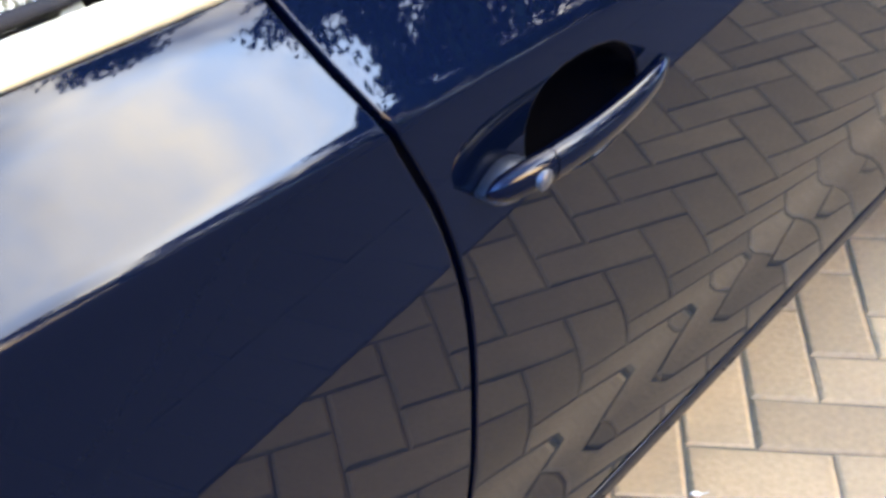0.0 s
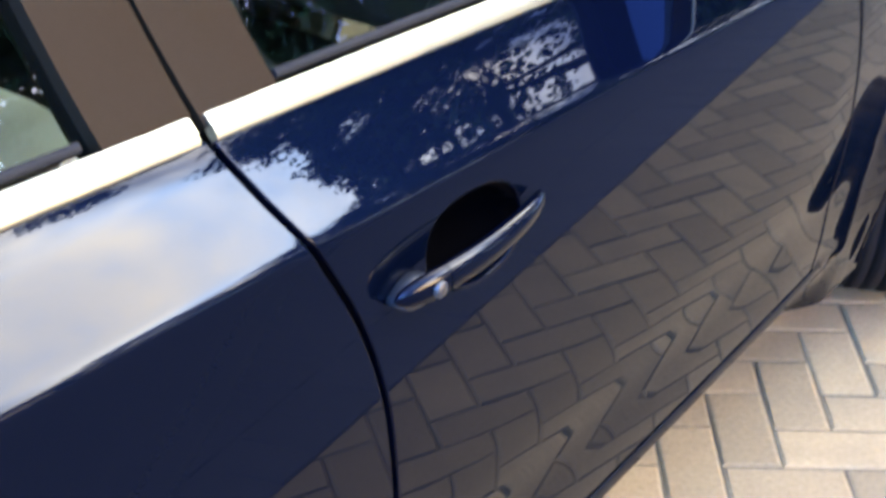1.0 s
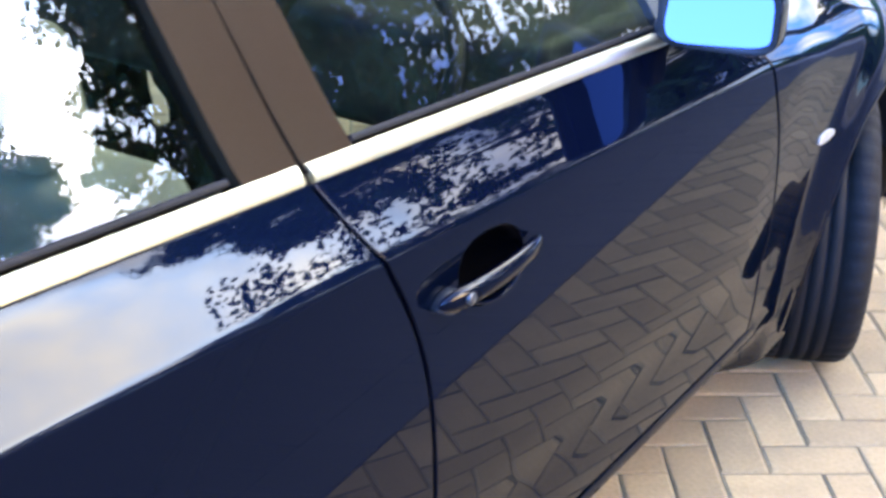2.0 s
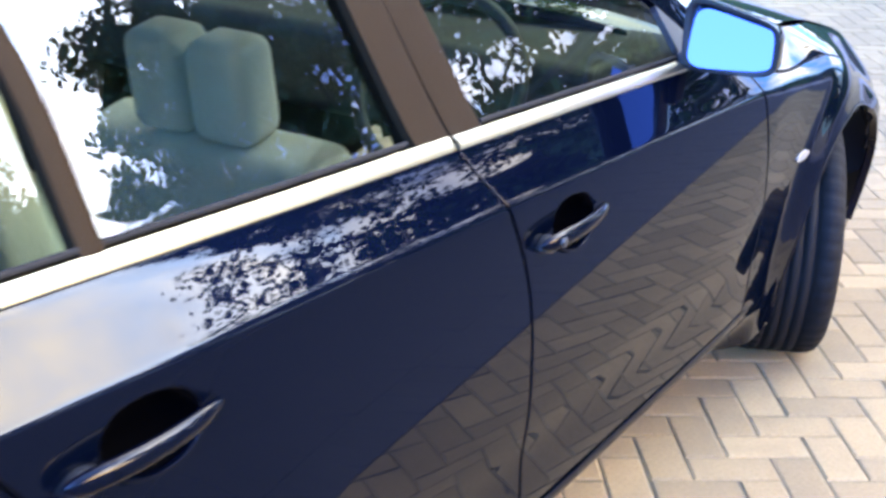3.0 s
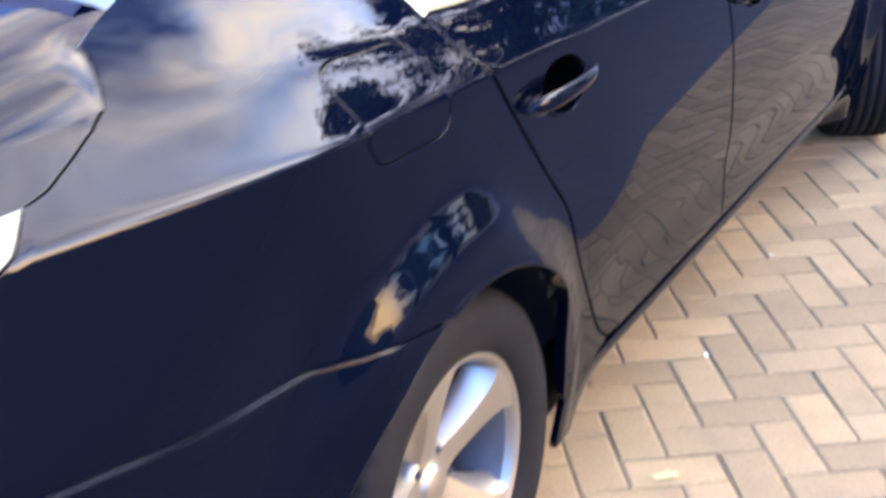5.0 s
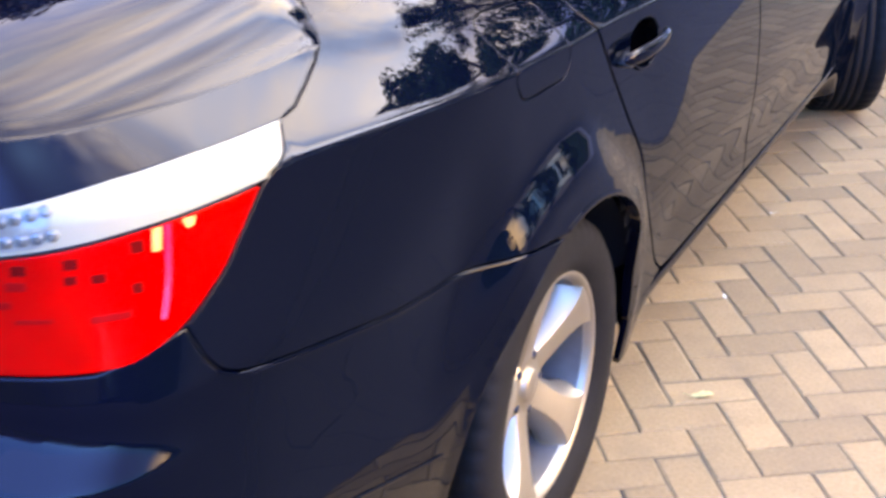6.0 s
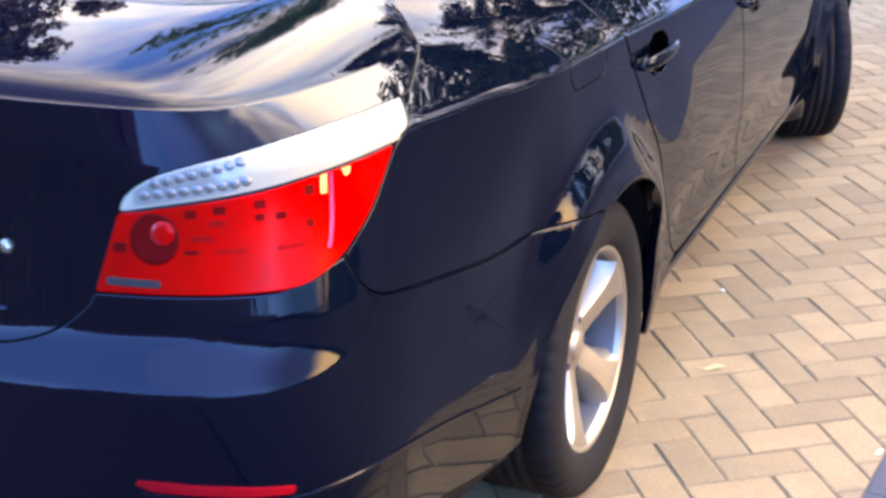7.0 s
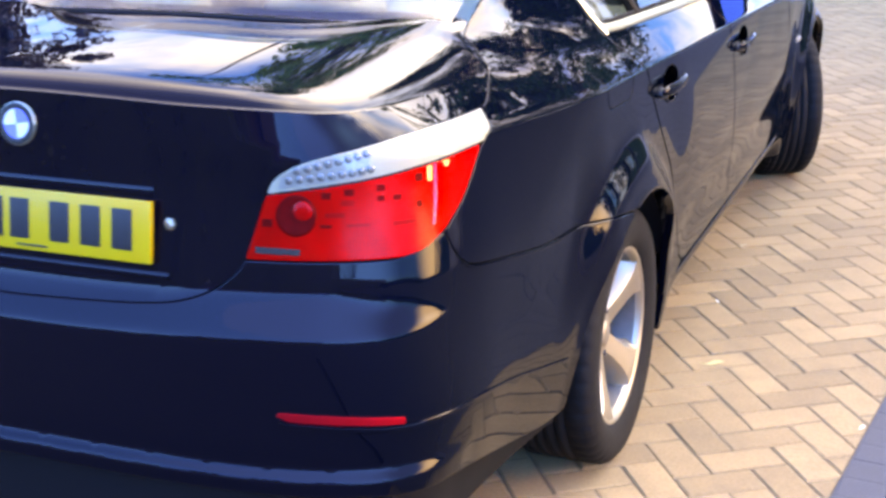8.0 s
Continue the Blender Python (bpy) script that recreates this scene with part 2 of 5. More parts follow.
BARK = material("bark", (0.10, 0.075, 0.055), 0.9, bump=0.01, scale=25, vary=0.3)
HOUSEWALL = material("dark_brick", (0.12, 0.075, 0.06), 0.9, bump=0.003, scale=60, vary=0.2)
ROOFTILE = material("roof_tile", (0.09, 0.06, 0.05), 0.85, bump=0.004, scale=20, vary=0.2)


# ---------------------------------------------------------------- mesh helpers
def thing(name, label, category, loc=(0, 0, 0), group="", kind=""):
    ob = new(name)
    ob.location = loc
    return tagged(ob, label, category, group, kind)


def mesh_object(name, verts, faces, mat, parent=None, label="", smooth=True, normals=None):
    me = bpy.data.meshes.new(name)
    me.from_pydata([tuple(v) for v in verts], [], faces)
    me.materials.append(mat)
    me.polygons.foreach_set("use_smooth", [smooth] * len(me.polygons))
    if normals is not None:
        me.normals_split_custom_set_from_vertices([tuple(n) for n in normals])
    me.update()
    ob = new(name, me)
    if parent is not None:
        ob.parent = parent
    if label:
        tagged(ob, label)
    return ob


def part(name, bm, mat, parent=None, label="", smooth=True, angle=None):
    me = bpy.data.meshes.new(name)
    bmesh.ops.recalc_face_normals(bm, faces=bm.faces)
    if angle is not None:
        for e in bm.edges:
            if len(e.link_faces) == 2 and e.calc_face_angle(0) > radians(angle):
                e.smooth = False
    bm.to_mesh(me)
    bm.free()
    me.materials.append(mat)
    me.polygons.foreach_set("use_smooth", [smooth] * len(me.polygons))
    ob = new(name, me)
    if parent is not None:
        ob.parent = parent
    if label:
        tagged(ob, label)
    return ob


def box(bm, centre, size, bevel=0.0, turn=(0, 0, 0), segments=2):
    g = bmesh.ops.create_cube(bm, size=1.0)["verts"]
    m = Matrix.LocRotScale(centre, Euler([radians(a) for a in turn]), size)
    bmesh.ops.transform(bm, matrix=m, verts=g)
    if bevel:
        edges = list({e for v in g for e in v.link_edges})
        bmesh.ops.bevel(bm, geom=edges, offset=bevel, segments=segments, profile=0.6, affect="EDGES", clamp_overlap=True)
    return bm


def revolve(profile, axis_point, steps=64):
    """A lathe round the x axis: profile of (radius, x)."""
    verts, faces = [], []
    n = len(profile)
    for k in range(steps):
        a = 2 * math.pi * k / steps
        for r, x in profile:
            verts.append((axis_point[0] + x, axis_point[1] + r * math.cos(a), axis_point[2] + r * math.sin(a)))
    for k in range(steps):
        for j in range(n - 1):
            a, b = k * n + j, ((k + 1) % steps) * n + j
            faces.append((a, b, b + 1, a + 1))
    return verts, faces


# -- body surface --
def step(x, a, b):
    t = np.clip((np.asarray(x, float) - a) / (b - a), 0, 1)
    return t * t * (3 - 2 * t)


def softplus(x, r):
    u = np.asarray(x, float) / r
    return r * np.where(u > 30, u, np.log1p(np.exp(np.minimum(u, 30))))


def make_contour():
    """The outline of the car in plan, right half, from the nose's centre to the tail's centre."""
    half, tail0, tail1, nose0, nose1 = 0.922, -0.42, -1.205, 2.85, 3.72
    pts = []
    for a in np.linspace(0, math.pi / 2, 400):
        n = 3.2
        pts.append((half * math.sin(a) ** (2 / n), nose0 + (nose1 - nose0) * math.cos(a) ** (2 / n)))
    for y in np.linspace(nose0, tail0, 300)[1:-1]:
        pts.append((half, y))
    for a in np.linspace(0, math.pi / 2, 500):
        n = 4.2
        pts.append((half * math.cos(a) ** (2 / n), tail0 - (tail0 - tail1) * math.sin(a) ** (2 / n)))
    pts = np.array(pts)
    run = np.r_[0, np.cumsum(np.hypot(*np.diff(pts, axis=0).T))]
    grid = np.linspace(0, run[-1], 4000)
    pts = np.c_[np.interp(grid, run, pts[:, 0]), np.interp(grid, run, pts[:, 1])]
    way = np.gradient(pts, axis=0)
    kern = np.ones(41) / 41
    way = np.c_[[np.convolve(np.pad(way[:, k], 20, mode="edge"), kern, "valid") for k in (0, 1)]].T
    way /= np.linalg.norm(way, axis=1)[:, None]
    out = np.c_[-way[:, 1], way[:, 0]]
    zero = np.interp(0.0, pts[::-1, 1][(pts[::-1, 0] > 0.91)], grid[::-1][(pts[::-1, 0] > 0.91)])
    return grid - zero, pts, out


CS, CP, CN = make_contour()


def crease_z(s):
    y = -np.asarray(s, float)
    y = np.clip(y, -1.0, 3.6)
    return 0.987 - 0.046 * y - 0.003 * y * y


def belt_z(s):
    y = -np.asarray(s, float)
    return 1.071 - 0.049 * y - 0.003 * y * y + 0.03 * step(-y, -0.18, 0.60)


ARCHES = ((-0.006, 0.318, 0.384, 0.005), (2.888, 0.318, 0.372, 0.012))
S_END = float(CS[-1])


def ledge_z(s):
    return 0.699 + 0.015 * step(S_END - np.asarray(s, float), 0.05, 0.60) + 0.012 * step(S_END - np.asarray(s, float), 0.70, 1.0)


def fold_z(s):
    """The fold that runs along the bumper's side, down towards the wheel."""
    return np.interp(np.asarray(s, float), (0.40, 0.50, 0.60, 0.70, 0.80, 0.88, 0.95, 1.12), (0.425, 0.447, 0.471, 0.496, 0.517, 0.532, 0.541, 0.546))


def inset(s, z):
    """How far the body's skin lies inside its outline."""
    s, z = np.asarray(s, float), np.asarray(z, float)
    y = -s
    low, high = np.maximum(0, 0.62 - z), np.maximum(0, z - 0.62)
    e = 0.20 * low ** 2 + 0.11 * np.minimum(high, 0.45) ** 2
    rear = step(s, 0.22, 1.12)
    zc, zb = crease_z(s), belt_z(s)
    k = 0.9 + 0.15 * step(-y, -0.8, 0.05) + 1.15 * step(-y, -0.25, 0.62)
    k = np.where(y > 1.6, 0.9 + 1.6 * step(y, 2.1, 2.7), k)
    rc = 0.0026 + 0.013 * step(y, 2.0, 2.6)
    k = k * (1 - step(s, 1.04, 1.34))
    e = e + k * softplus(z - zc, rc)
    # the shoulder is slightly hollow between crease and waist
    h = np.clip((z - zc) / np.maximum(zb - zc, 0.02), 0, 1)
    e = e + 0.17 * (zb - zc) * h * (1 - h) * step(y, -0.75, -0.25) * (1 - step(y, 1.9, 2.3))
    r2 = 0.006 + 0.042 * step(-y, -0.16, 0.40)
    e = e - (k - 0.62) * softplus(z - zb, r2) * step(-y, -2.6, -2.0) * (1 - rear)
    for k_, (yc, zr, ra, depth) in enumerate(ARCHES):
        r = np.hypot(y - yc, z - zr)
        up = step((z - zr) / np.maximum(r, 0.01), *((0.25, 0.85) if k_ == 0 else (-0.35, 0.55)))
        # the flare narrows where the arch turns down towards the doors
        q = r + (0.055 * step(y - yc, 0.0, 0.24) if k_ == 0 else 0.045 * step(yc - y, 0.02, 0.28))
        swell = step(q, ra + 0.046, ra + 0.160)
        e = e + depth * ((2.2 if k_ == 0 else 0.6) * swell * (1 - step(r, ra + 0.16, ra + 0.40)) - (4.0 if k_ == 0 else 1.5) * (1 - swell)) * up
        e = e - 0.004 * np.exp(-((r - ra) / 0.02) ** 2)
    doors = step(s, -2.42, -2.25) * (1 - step(s, -0.62, -0.40))
    e = e + doors * 0.0062 * np.exp(-((z - 0.462) / 0.062) ** 2) - doors * 0.007 * step(0.335 - z, 0.0, 0.012) + doors * 0.75 * softplus(0.315 - z, 0.006)
    e = e + 0.026 * step(s, -0.05, 0.68) * (1 - step(s, 0.68, 1.12))
    e = e + 0.020 * step(s, 0.25, 0.78) * (1 - step(s, 0.78, 1.18)) * (1 - step(z, 0.55, 0.85))
    # bumper side: tucked in below the seam, and more below its fold
    zf = fold_z(s)
    e = e + step(s, 0.22, 0.40) * (1 - step(s, 0.9, 1.2)) * (0.16 * softplus(zf - z, 0.006) - 0.040 * softplus(0.66 - z, 0.03) + 0.022 * (1 - step(z, 0.66, 1.0)))
    zl = ledge_z(s)
    wrap = step(s, 0.95, 1.32)
    tall = 0.006 + 0.066 * np.clip((s - 0.97) / 0.31, 0, 1)
    ramp_ = np.minimum(1, (softplus(z - zl, 0.003) - softplus(z - zl - tall, 0.006)) / tall)
    e = e + rear * (0.030 * step(z, 0.50, 1.0) + 0.042 * ((1 - wrap) * step(z, 0.50, 1.0) + wrap * ramp_) - 0.006 * wrap * step(z, zl - 0.16, zl))
    e = e + rear * (0.15 * np.maximum(0, z - 0.80) - 0.11 * np.minimum(high, 0.45) ** 2)
    e = e - step(s, 0.9, 1.2) * 0.018 * step(0.470 - z, 0.0, 0.028)
    front = step(y, 2.75, 3.25)
    e = e + front * 0.10 * step(z, 0.62, 0.80)
    return e


def skin(s, z, lift=0.0):
    """Places on the skin, and their outward normals."""
    s, z = np.asarray(s, float), np.asarray(z, float)

    def at(s, z):
        hand = np.where(s > S_END, -1.0, 1.0)
        s = S_END - np.abs(s - S_END)
        e = inset(s, z)
        x, y = np.interp(s, CS, CP[:, 0]), np.interp(s, CS, CP[:, 1])
        nx, ny = np.interp(s, CS, CN[:, 0]), np.interp(s, CS, CN[:, 1])
        return np.stack([hand * (x - e * nx), y - e * ny, z], -1)

    p, d = at(s, z), 0.0015
    ds, dz = at(s + d, z) - at(s - d, z), at(s, z + d) - at(s, z - d)
    n = np.cross(dz, ds)
    n /= np.maximum(np.linalg.norm(n, axis=-1, keepdims=True), 1e-9)
    f, h = S_END - np.abs(s - S_END), np.where(s > S_END, -1.0, 1.0)
    n *= np.where((n[..., 0] * h * np.interp(f, CS, CN[:, 0]) + n[..., 1] * np.interp(f, CS, CN[:, 1])) < 0, -1, 1)[..., None]
    return p + lift * n, n
# -- end of body surface --


# ---------------------------------------------------------------- panels cut from the skin
from mathutils.geometry import delaunay_2d_cdt


def dense(points, gap=0.02, closed=True):
    out = []
    n = len(points)
    for i in range(n if closed else n - 1):
        a, b = np.array(points[i], float), np.array(points[(i + 1) % n], float)
        k = max(1, int(np.ceil(np.linalg.norm(b - a) / gap)))
        out += [tuple(a + (b - a) * j / k) for j in range(k)]
    if not closed:
        out.append(tuple(points[-1]))
    return out


def curve(points, n=24):
    """A smooth line through the points."""
    p = np.array(points, float)
    run = np.r_[0, np.cumsum(np.linalg.norm(np.diff(p, axis=0), axis=1))]
    q = np.vstack([2 * p[0] - p[1], p, 2 * p[-1] - p[-2]])
    out = []
    for u in np.linspace(0, run[-1], n):
        i = min(len(p) - 2, int(np.searchsorted(run, u, side="right") - 1))
        t = (u - run[i]) / (run[i + 1] - run[i])
        a, b, c, d = q[i], q[i + 1], q[i + 2], q[i + 3]
        out.append(tuple(0.5 * (2 * b + (c - a) * t + (2 * a - 5 * b + 4 * c - d) * t * t + (3 * b - a - 3 * c + d) * t ** 3)))
    return out


def shrink(poly, d, on_skin=False):
    """The outline moved inwards by d, measured on the sloping skin if asked."""
    p = np.array(poly, float)
    area = np.sum(p[:, 0] * np.roll(p[:, 1], -1) - np.roll(p[:, 0], -1) * p[:, 1])
    a, b = p - np.roll(p, 1, 0), np.roll(p, -1, 0) - p
    a /= np.maximum(np.linalg.norm(a, axis=1), 1e-9)[:, None]
    b /= np.maximum(np.linalg.norm(b, axis=1), 1e-9)[:, None]
    na, nb = np.c_[-a[:, 1], a[:, 0]], np.c_[-b[:, 1], b[:, 0]]
    m = na + nb
    m /= np.maximum((m * na).sum(1), 0.35)[:, None]
    if on_skin:
        fold = S_END - np.abs(p[:, 0] - S_END)
        slope = (inset(fold, p[:, 1] + 0.004) - inset(fold, p[:, 1] - 0.004)) / 0.008
        unit = m / np.maximum(np.linalg.norm(m, axis=1), 1e-9)[:, None]
        m = m / np.sqrt(unit[:, 0] ** 2 + unit[:, 1] ** 2 * (1 + np.minimum(slope ** 2, 16)))[:, None]
    return p + m * d * (1 if area > 0 else -1)


def inside(poly, q):
    x, y = q[:, 0], q[:, 1]
    res = np.zeros(len(q), bool)
    p = np.asarray(poly)
    for i in range(len(p)):
        x1, y1 = p[i - 1]
        x2, y2 = p[i]
        hit = ((y1 > y) != (y2 > y)) & (x < (x2 - x1) * (y - y1) / (y2 - y1 + 1e-12) + x1)
        res ^= hit
    return res


def fill(outline, holes=(), grid=0.024, rails=True, extra=None):
    """Triangles inside an outline, with points on a grid and along the crease. Returns places in the plane, triangles, rings."""
    rings = [np.asarray(outline, float)] + [np.asarray(h, float) for h in holes]
    lo, hi = rings[0].min(0), rings[0].max(0)
    g = np.stack(np.meshgrid(np.arange(lo[0], hi[0], grid), np.arange(lo[1], hi[1], grid)), -1).reshape(-1, 2)
    if rails:
        s = np.arange(lo[0], hi[0], grid)
        near = np.abs(g[:, 1] - crease_z(g[:, 0])) < 0.016
        g = np.vstack([g[~near]] + [np.c_[s, crease_z(s) + d] for d in (-0.014, -0.008, -0.004, -0.0015, 0.0015, 0.004, 0.008, 0.014)])
    if extra is not None:
        g = np.vstack([g, extra])
    keep = inside(rings[0], g)
    for h in rings[1:]:
        keep &= ~inside(h, g)
    allring = np.vstack(rings)
    g = g[keep]
    far = np.array([np.min((allring[:, 0] - a) ** 2 + (allring[:, 1] - b) ** 2) for a, b in g]) if len(g) else np.zeros(0)
    g = g[far > (grid * 0.3) ** 2] if len(g) else g
    verts = [Vector((float(a), float(b))) for a, b in np.vstack([allring, g])]
    edges, base = [], 0
    for r in rings:
        edges += [(base + i, base + (i + 1) % len(r)) for i in range(len(r))]
        base += len(r)
    v2, _, f2, _, _, _ = delaunay_2d_cdt(verts, edges, [], 0, 1e-6)
    v2 = np.array([tuple(v) for v in v2])
    mid = np.array([v2[list(f)].mean(0) for f in f2])
    ok = inside(rings[0], mid)
    for h in rings[1:]:
        ok &= ~inside(h, mid)
    tris = [tuple(f) for f, k in zip(f2, ok) if k and len(f) == 3]
    return v2, tris, rings


def panel(name, outline, parent, mat, label="", holes=(), gap=0.0035, lift=0.0, thick=0.014, hem=0.002, grid=0.024, surface=None, side=1, rails=True, step_size=0.02, extra=None):
    """A sheet-metal panel with rolled edges, cut from the skin along an outline of (s, z)."""
    surface = surface or (lambda a, b: skin(a, b, lift))
    ring = shrink(dense(outline, step_size), gap + hem, True)
    cut = [shrink(dense(h, step_size), -(gap + hem), True) for h in holes]
    v2, tris, rings = fill(ring, cut, grid, rails, extra)
    p, n = surface(v2[:, 0], v2[:, 1])
    verts, norms, faces = [*p], [*n], list(tris)
    base = 0
    count = len(v2)
    # orient all triangles outwards
    for k, f in enumerate(faces):
        a, b, c = (p[i] for i in f)
        if np.dot(np.cross(b - a, c - a), n[f[0]]) < 0:
            faces[k] = (f[0], f[2], f[1])
    for number, r in enumerate(rings):
        inner = shrink(r, 0.002 if number == 0 else -0.002)
        rp, rn = surface(r[:, 0], r[:, 1])
        ip, _ = surface(inner[:, 0], inner[:, 1])
        t = rp - ip
        t -= (t * rn).sum(1, keepdims=True) * rn
        t /= np.maximum(np.linalg.norm(t, axis=1), 1e-9)[:, None]
        m = len(r)
        layers = []
        for pos, nor in ((rp, rn), (rp + t * hem * 0.7 - rn * hem * 0.3, (t * 0.7 + rn)), (rp + t * hem - rn * hem, t), (rp + t * hem - rn * thick, t)):
            layers.append(len(verts))
            verts += [*pos]
            norms += [*(nor / np.linalg.norm(nor, axis=1)[:, None])]
        for a, b in zip(layers, layers[1:]):
            for i in range(m):
                j = (i + 1) % m
                q = (a + i, a + j, b + j, b + i)
                fn = np.cross(verts[q[1]] - verts[q[0]], verts[q[3]] - verts[q[0]])
                if np.dot(fn, norms[q[2]]) < 0:
                    q = q[::-1]
                faces.append(q)
    verts, norms = np.array(verts), np.array(norms)
    if side < 0:
        verts, norms = verts * (-1, 1, 1), norms * (-1, 1, 1)
        faces = [f[::-1] for f in faces]
    return mesh_object(name, verts, faces, mat, parent, label, True, norms)


def strip(name, line, width, parent, mat, label="", proud=0.004, side=1, n=None, surface=None, base=-0.004):
    """A rounded moulding along a line of (s, z) on the skin, of a width in metres."""
    surface = surface or skin
    line = np.array(line, float)
    d = np.gradient(line, axis=0)
    d /= np.linalg.norm(d, axis=1)[:, None]
    across = np.c_[-d[:, 1], d[:, 0]]
    p0, n0 = surface(line[:, 0], line[:, 1])
    p1, _ = surface(line[:, 0] + across[:, 0] * 0.002, line[:, 1] + across[:, 1] * 0.002)
    w = p1 - p0
    w /= np.linalg.norm(w, axis=1)[:, None]
    prof = [(-0.5, base), (-0.5, proud * 0.55), (-0.36, proud * 0.95), (0, proud * 1.1), (0.36, proud * 0.95), (0.5, proud * 0.55), (0.5, base)]
    wid = np.broadcast_to(np.asarray(width, float), (len(line),))
    verts, faces, m = [], [], len(prof)
    for i in range(len(line)):
        for a, h in prof:
            verts.append(p0[i] + w[i] * a * wid[i] + n0[i] * h)
    for i in range(len(line) - 1):
        for j in range(m - 1):
            faces.append((i * m + j, i * m + j + 1, (i + 1) * m + j + 1, (i + 1) * m + j))
    faces.append(tuple(range(m)))
    faces.append(tuple(range((len(line) - 1) * m, len(line) * m))[::-1])
    verts = np.array(verts) * (side, 1, 1)
    bm = bmesh.new()
    vs = [bm.verts.new(v) for v in verts]
    for f in faces:
        bm.faces.new([vs[i] for i in f])
    return part(name, bm, mat, parent, label, True, 40)


# ---------------------------------------------------------------- the car
car = thing("car", "dark blue four-door saloon car parked on block paving", "car")

GAP_C = curve([(-0.066, 1.062), (-0.080, 1.025), (-0.098, 0.986), (-0.162, 0.904), (-0.263, 0.78), (-0.352, 0.672), (-0.388, 0.562), (-0.441, 0.462), (-0.490, 0.390), (-0.545, 0.350)], 30)
GAP_B = curve([(-1.066, 1.018), (-1.094, 0.936), (-1.142, 0.84), (-1.172, 0.74), (-1.183, 0.62), (-1.186, 0.50), (-1.196, 0.342)], 26)
GAP_F = curve([(-2.20, 0.905), (-2.215, 0.868), (-2.264, 0.73), (-2.285, 0.59), (-2.282, 0.44), (-2.265, 0.335)], 24)
SILL_TOP = 0.342


def belt_line(s0, s1, n=24, off=0.0):
    s = np.linspace(s0, s1, n)
    return list(zip(s, belt_z(s) + off))


def arch_arc(k, a0, a1, n=30, extra=0.0):
    yc, zr, ra, _ = ARCHES[k]
    a = np.radians(np.linspace(a0, a1, n))
    # the rear arch straightens towards the sill
    r = [ra + extra - (0.030 * float(step(math.cos(b), 0.72, 1.0)) if k == 0 else 0.0) for b in a]
    return [(-(yc + q * math.cos(b)), zr + q * math.sin(b)) for q, b in zip(r, a)]


# outlines in (s, z); s runs towards the tail
REAR_DOOR = GAP_C + [(-0.60, SILL_TOP + 0.002)] + GAP_B[::-1] + belt_line(-1.066, -0.066, 30)[1:-1]
FRONT_DOOR = GAP_B + [(-1.3, SILL_TOP)] + GAP_F[::-1] + belt_line(-2.20, -1.066, 30)[1:-1]
FUEL = curve([(0.1103, 1.0557), (0.0327, 1.0518), (0.0133, 1.0424), (0.0120, 1.0275), (0.0246, 0.9963), (0.0246, 0.9632), (0.0359, 0.9439), (0.0573, 0.9377), (0.1229, 0.9395), (0.1910, 0.9428), (0.2142, 0.9577), (0.2268, 0.9879), (0.2081, 1.0386), (0.1871, 1.0534), (0.1561, 1.0581), (0.1103, 1.0557)], 60)[:-1]
SEAM = curve([(0.2262, 0.7050), (0.3262, 0.7134), (0.4066, 0.7181), (0.5324, 0.7282), (0.6893, 0.7538), (0.8099, 0.7748), (0.8966, 0.7898), (0.9348, 0.8053), (0.9584, 0.8276), (0.9808, 0.8713)], 34)
LIGHT_OUT = curve([(0.6972, 1.0438), (0.7928, 1.0092), (0.8158, 0.9948), (0.8570, 0.9568), (0.9034, 0.9173), (0.9807, 0.8733), (1.0397, 0.8527), (1.0924, 0.8434), (1.2197, 0.8426), (1.4340, 0.8410)], 40)
LIGHT_TOP = curve([(1.3931, 0.9589), (1.3800, 0.9800), (1.3380, 1.0060), (1.2590, 1.0265), (1.1680, 1.0385), (1.0440, 1.0450), (0.9250, 1.0465), (0.8090, 1.0450), (0.6955, 1.0440)], 30)
RED_TOP = curve([(1.3931, 0.9569), (1.3005, 0.9696), (1.2326, 0.9772), (1.1296, 0.9869), (1.0377, 0.9943), (0.9241, 0.9997), (0.7942, 1.0040)], 24)
C_OUT = curve([(-0.060, 1.066), (-0.032, 1.130), (-0.019, 1.180), (-0.020, 1.219), (-0.050, 1.262), (-0.12, 1.305), (-0.25, 1.345), (-0.5, 1.385), (-0.9, 1.40)], 40)
LID_SIDE = [(0.4470, 1.1400), (0.4520, 1.1280), (0.4620, 1.1130), (0.4760, 1.0980), (0.4970, 1.0845), (0.5350, 1.0725), (0.5900, 1.0600), (0.6500, 1.0485), (0.6989, 1.0436)]

REAR_CUP, FRONT_CUP = (-0.337, 0.898, 0.071, 0.045), (-1.310, 0.847, 0.071, 0.044)


def cup_ring(s, z, a, b):
    t = np.linspace(0, 2 * math.pi, 41)[:-1]
    return [(s + a * np.sign(math.cos(u)) * abs(math.cos(u)) ** 0.85, z + b * np.sign(math.sin(u)) * abs(math.sin(u)) ** 0.85 + 0.12 * a * math.cos(u)) for u in t]


def numeric(fn, d=0.001):
    """A surface with normals from a function of place alone."""
    def surface(a, b):
        a, b = np.asarray(a, float), np.asarray(b, float)
        p = fn(a, b)
        n = np.cross(fn(a, b + d) - fn(a, b - d), fn(a + d, b) - fn(a - d, b))
        n /= np.maximum(np.linalg.norm(n, axis=-1, keepdims=True), 1e-9)
        ref = skin(a, b)[1]
        return p, n * np.where((n * ref).sum(-1) < 0, -1, 1)[..., None]
    return surface


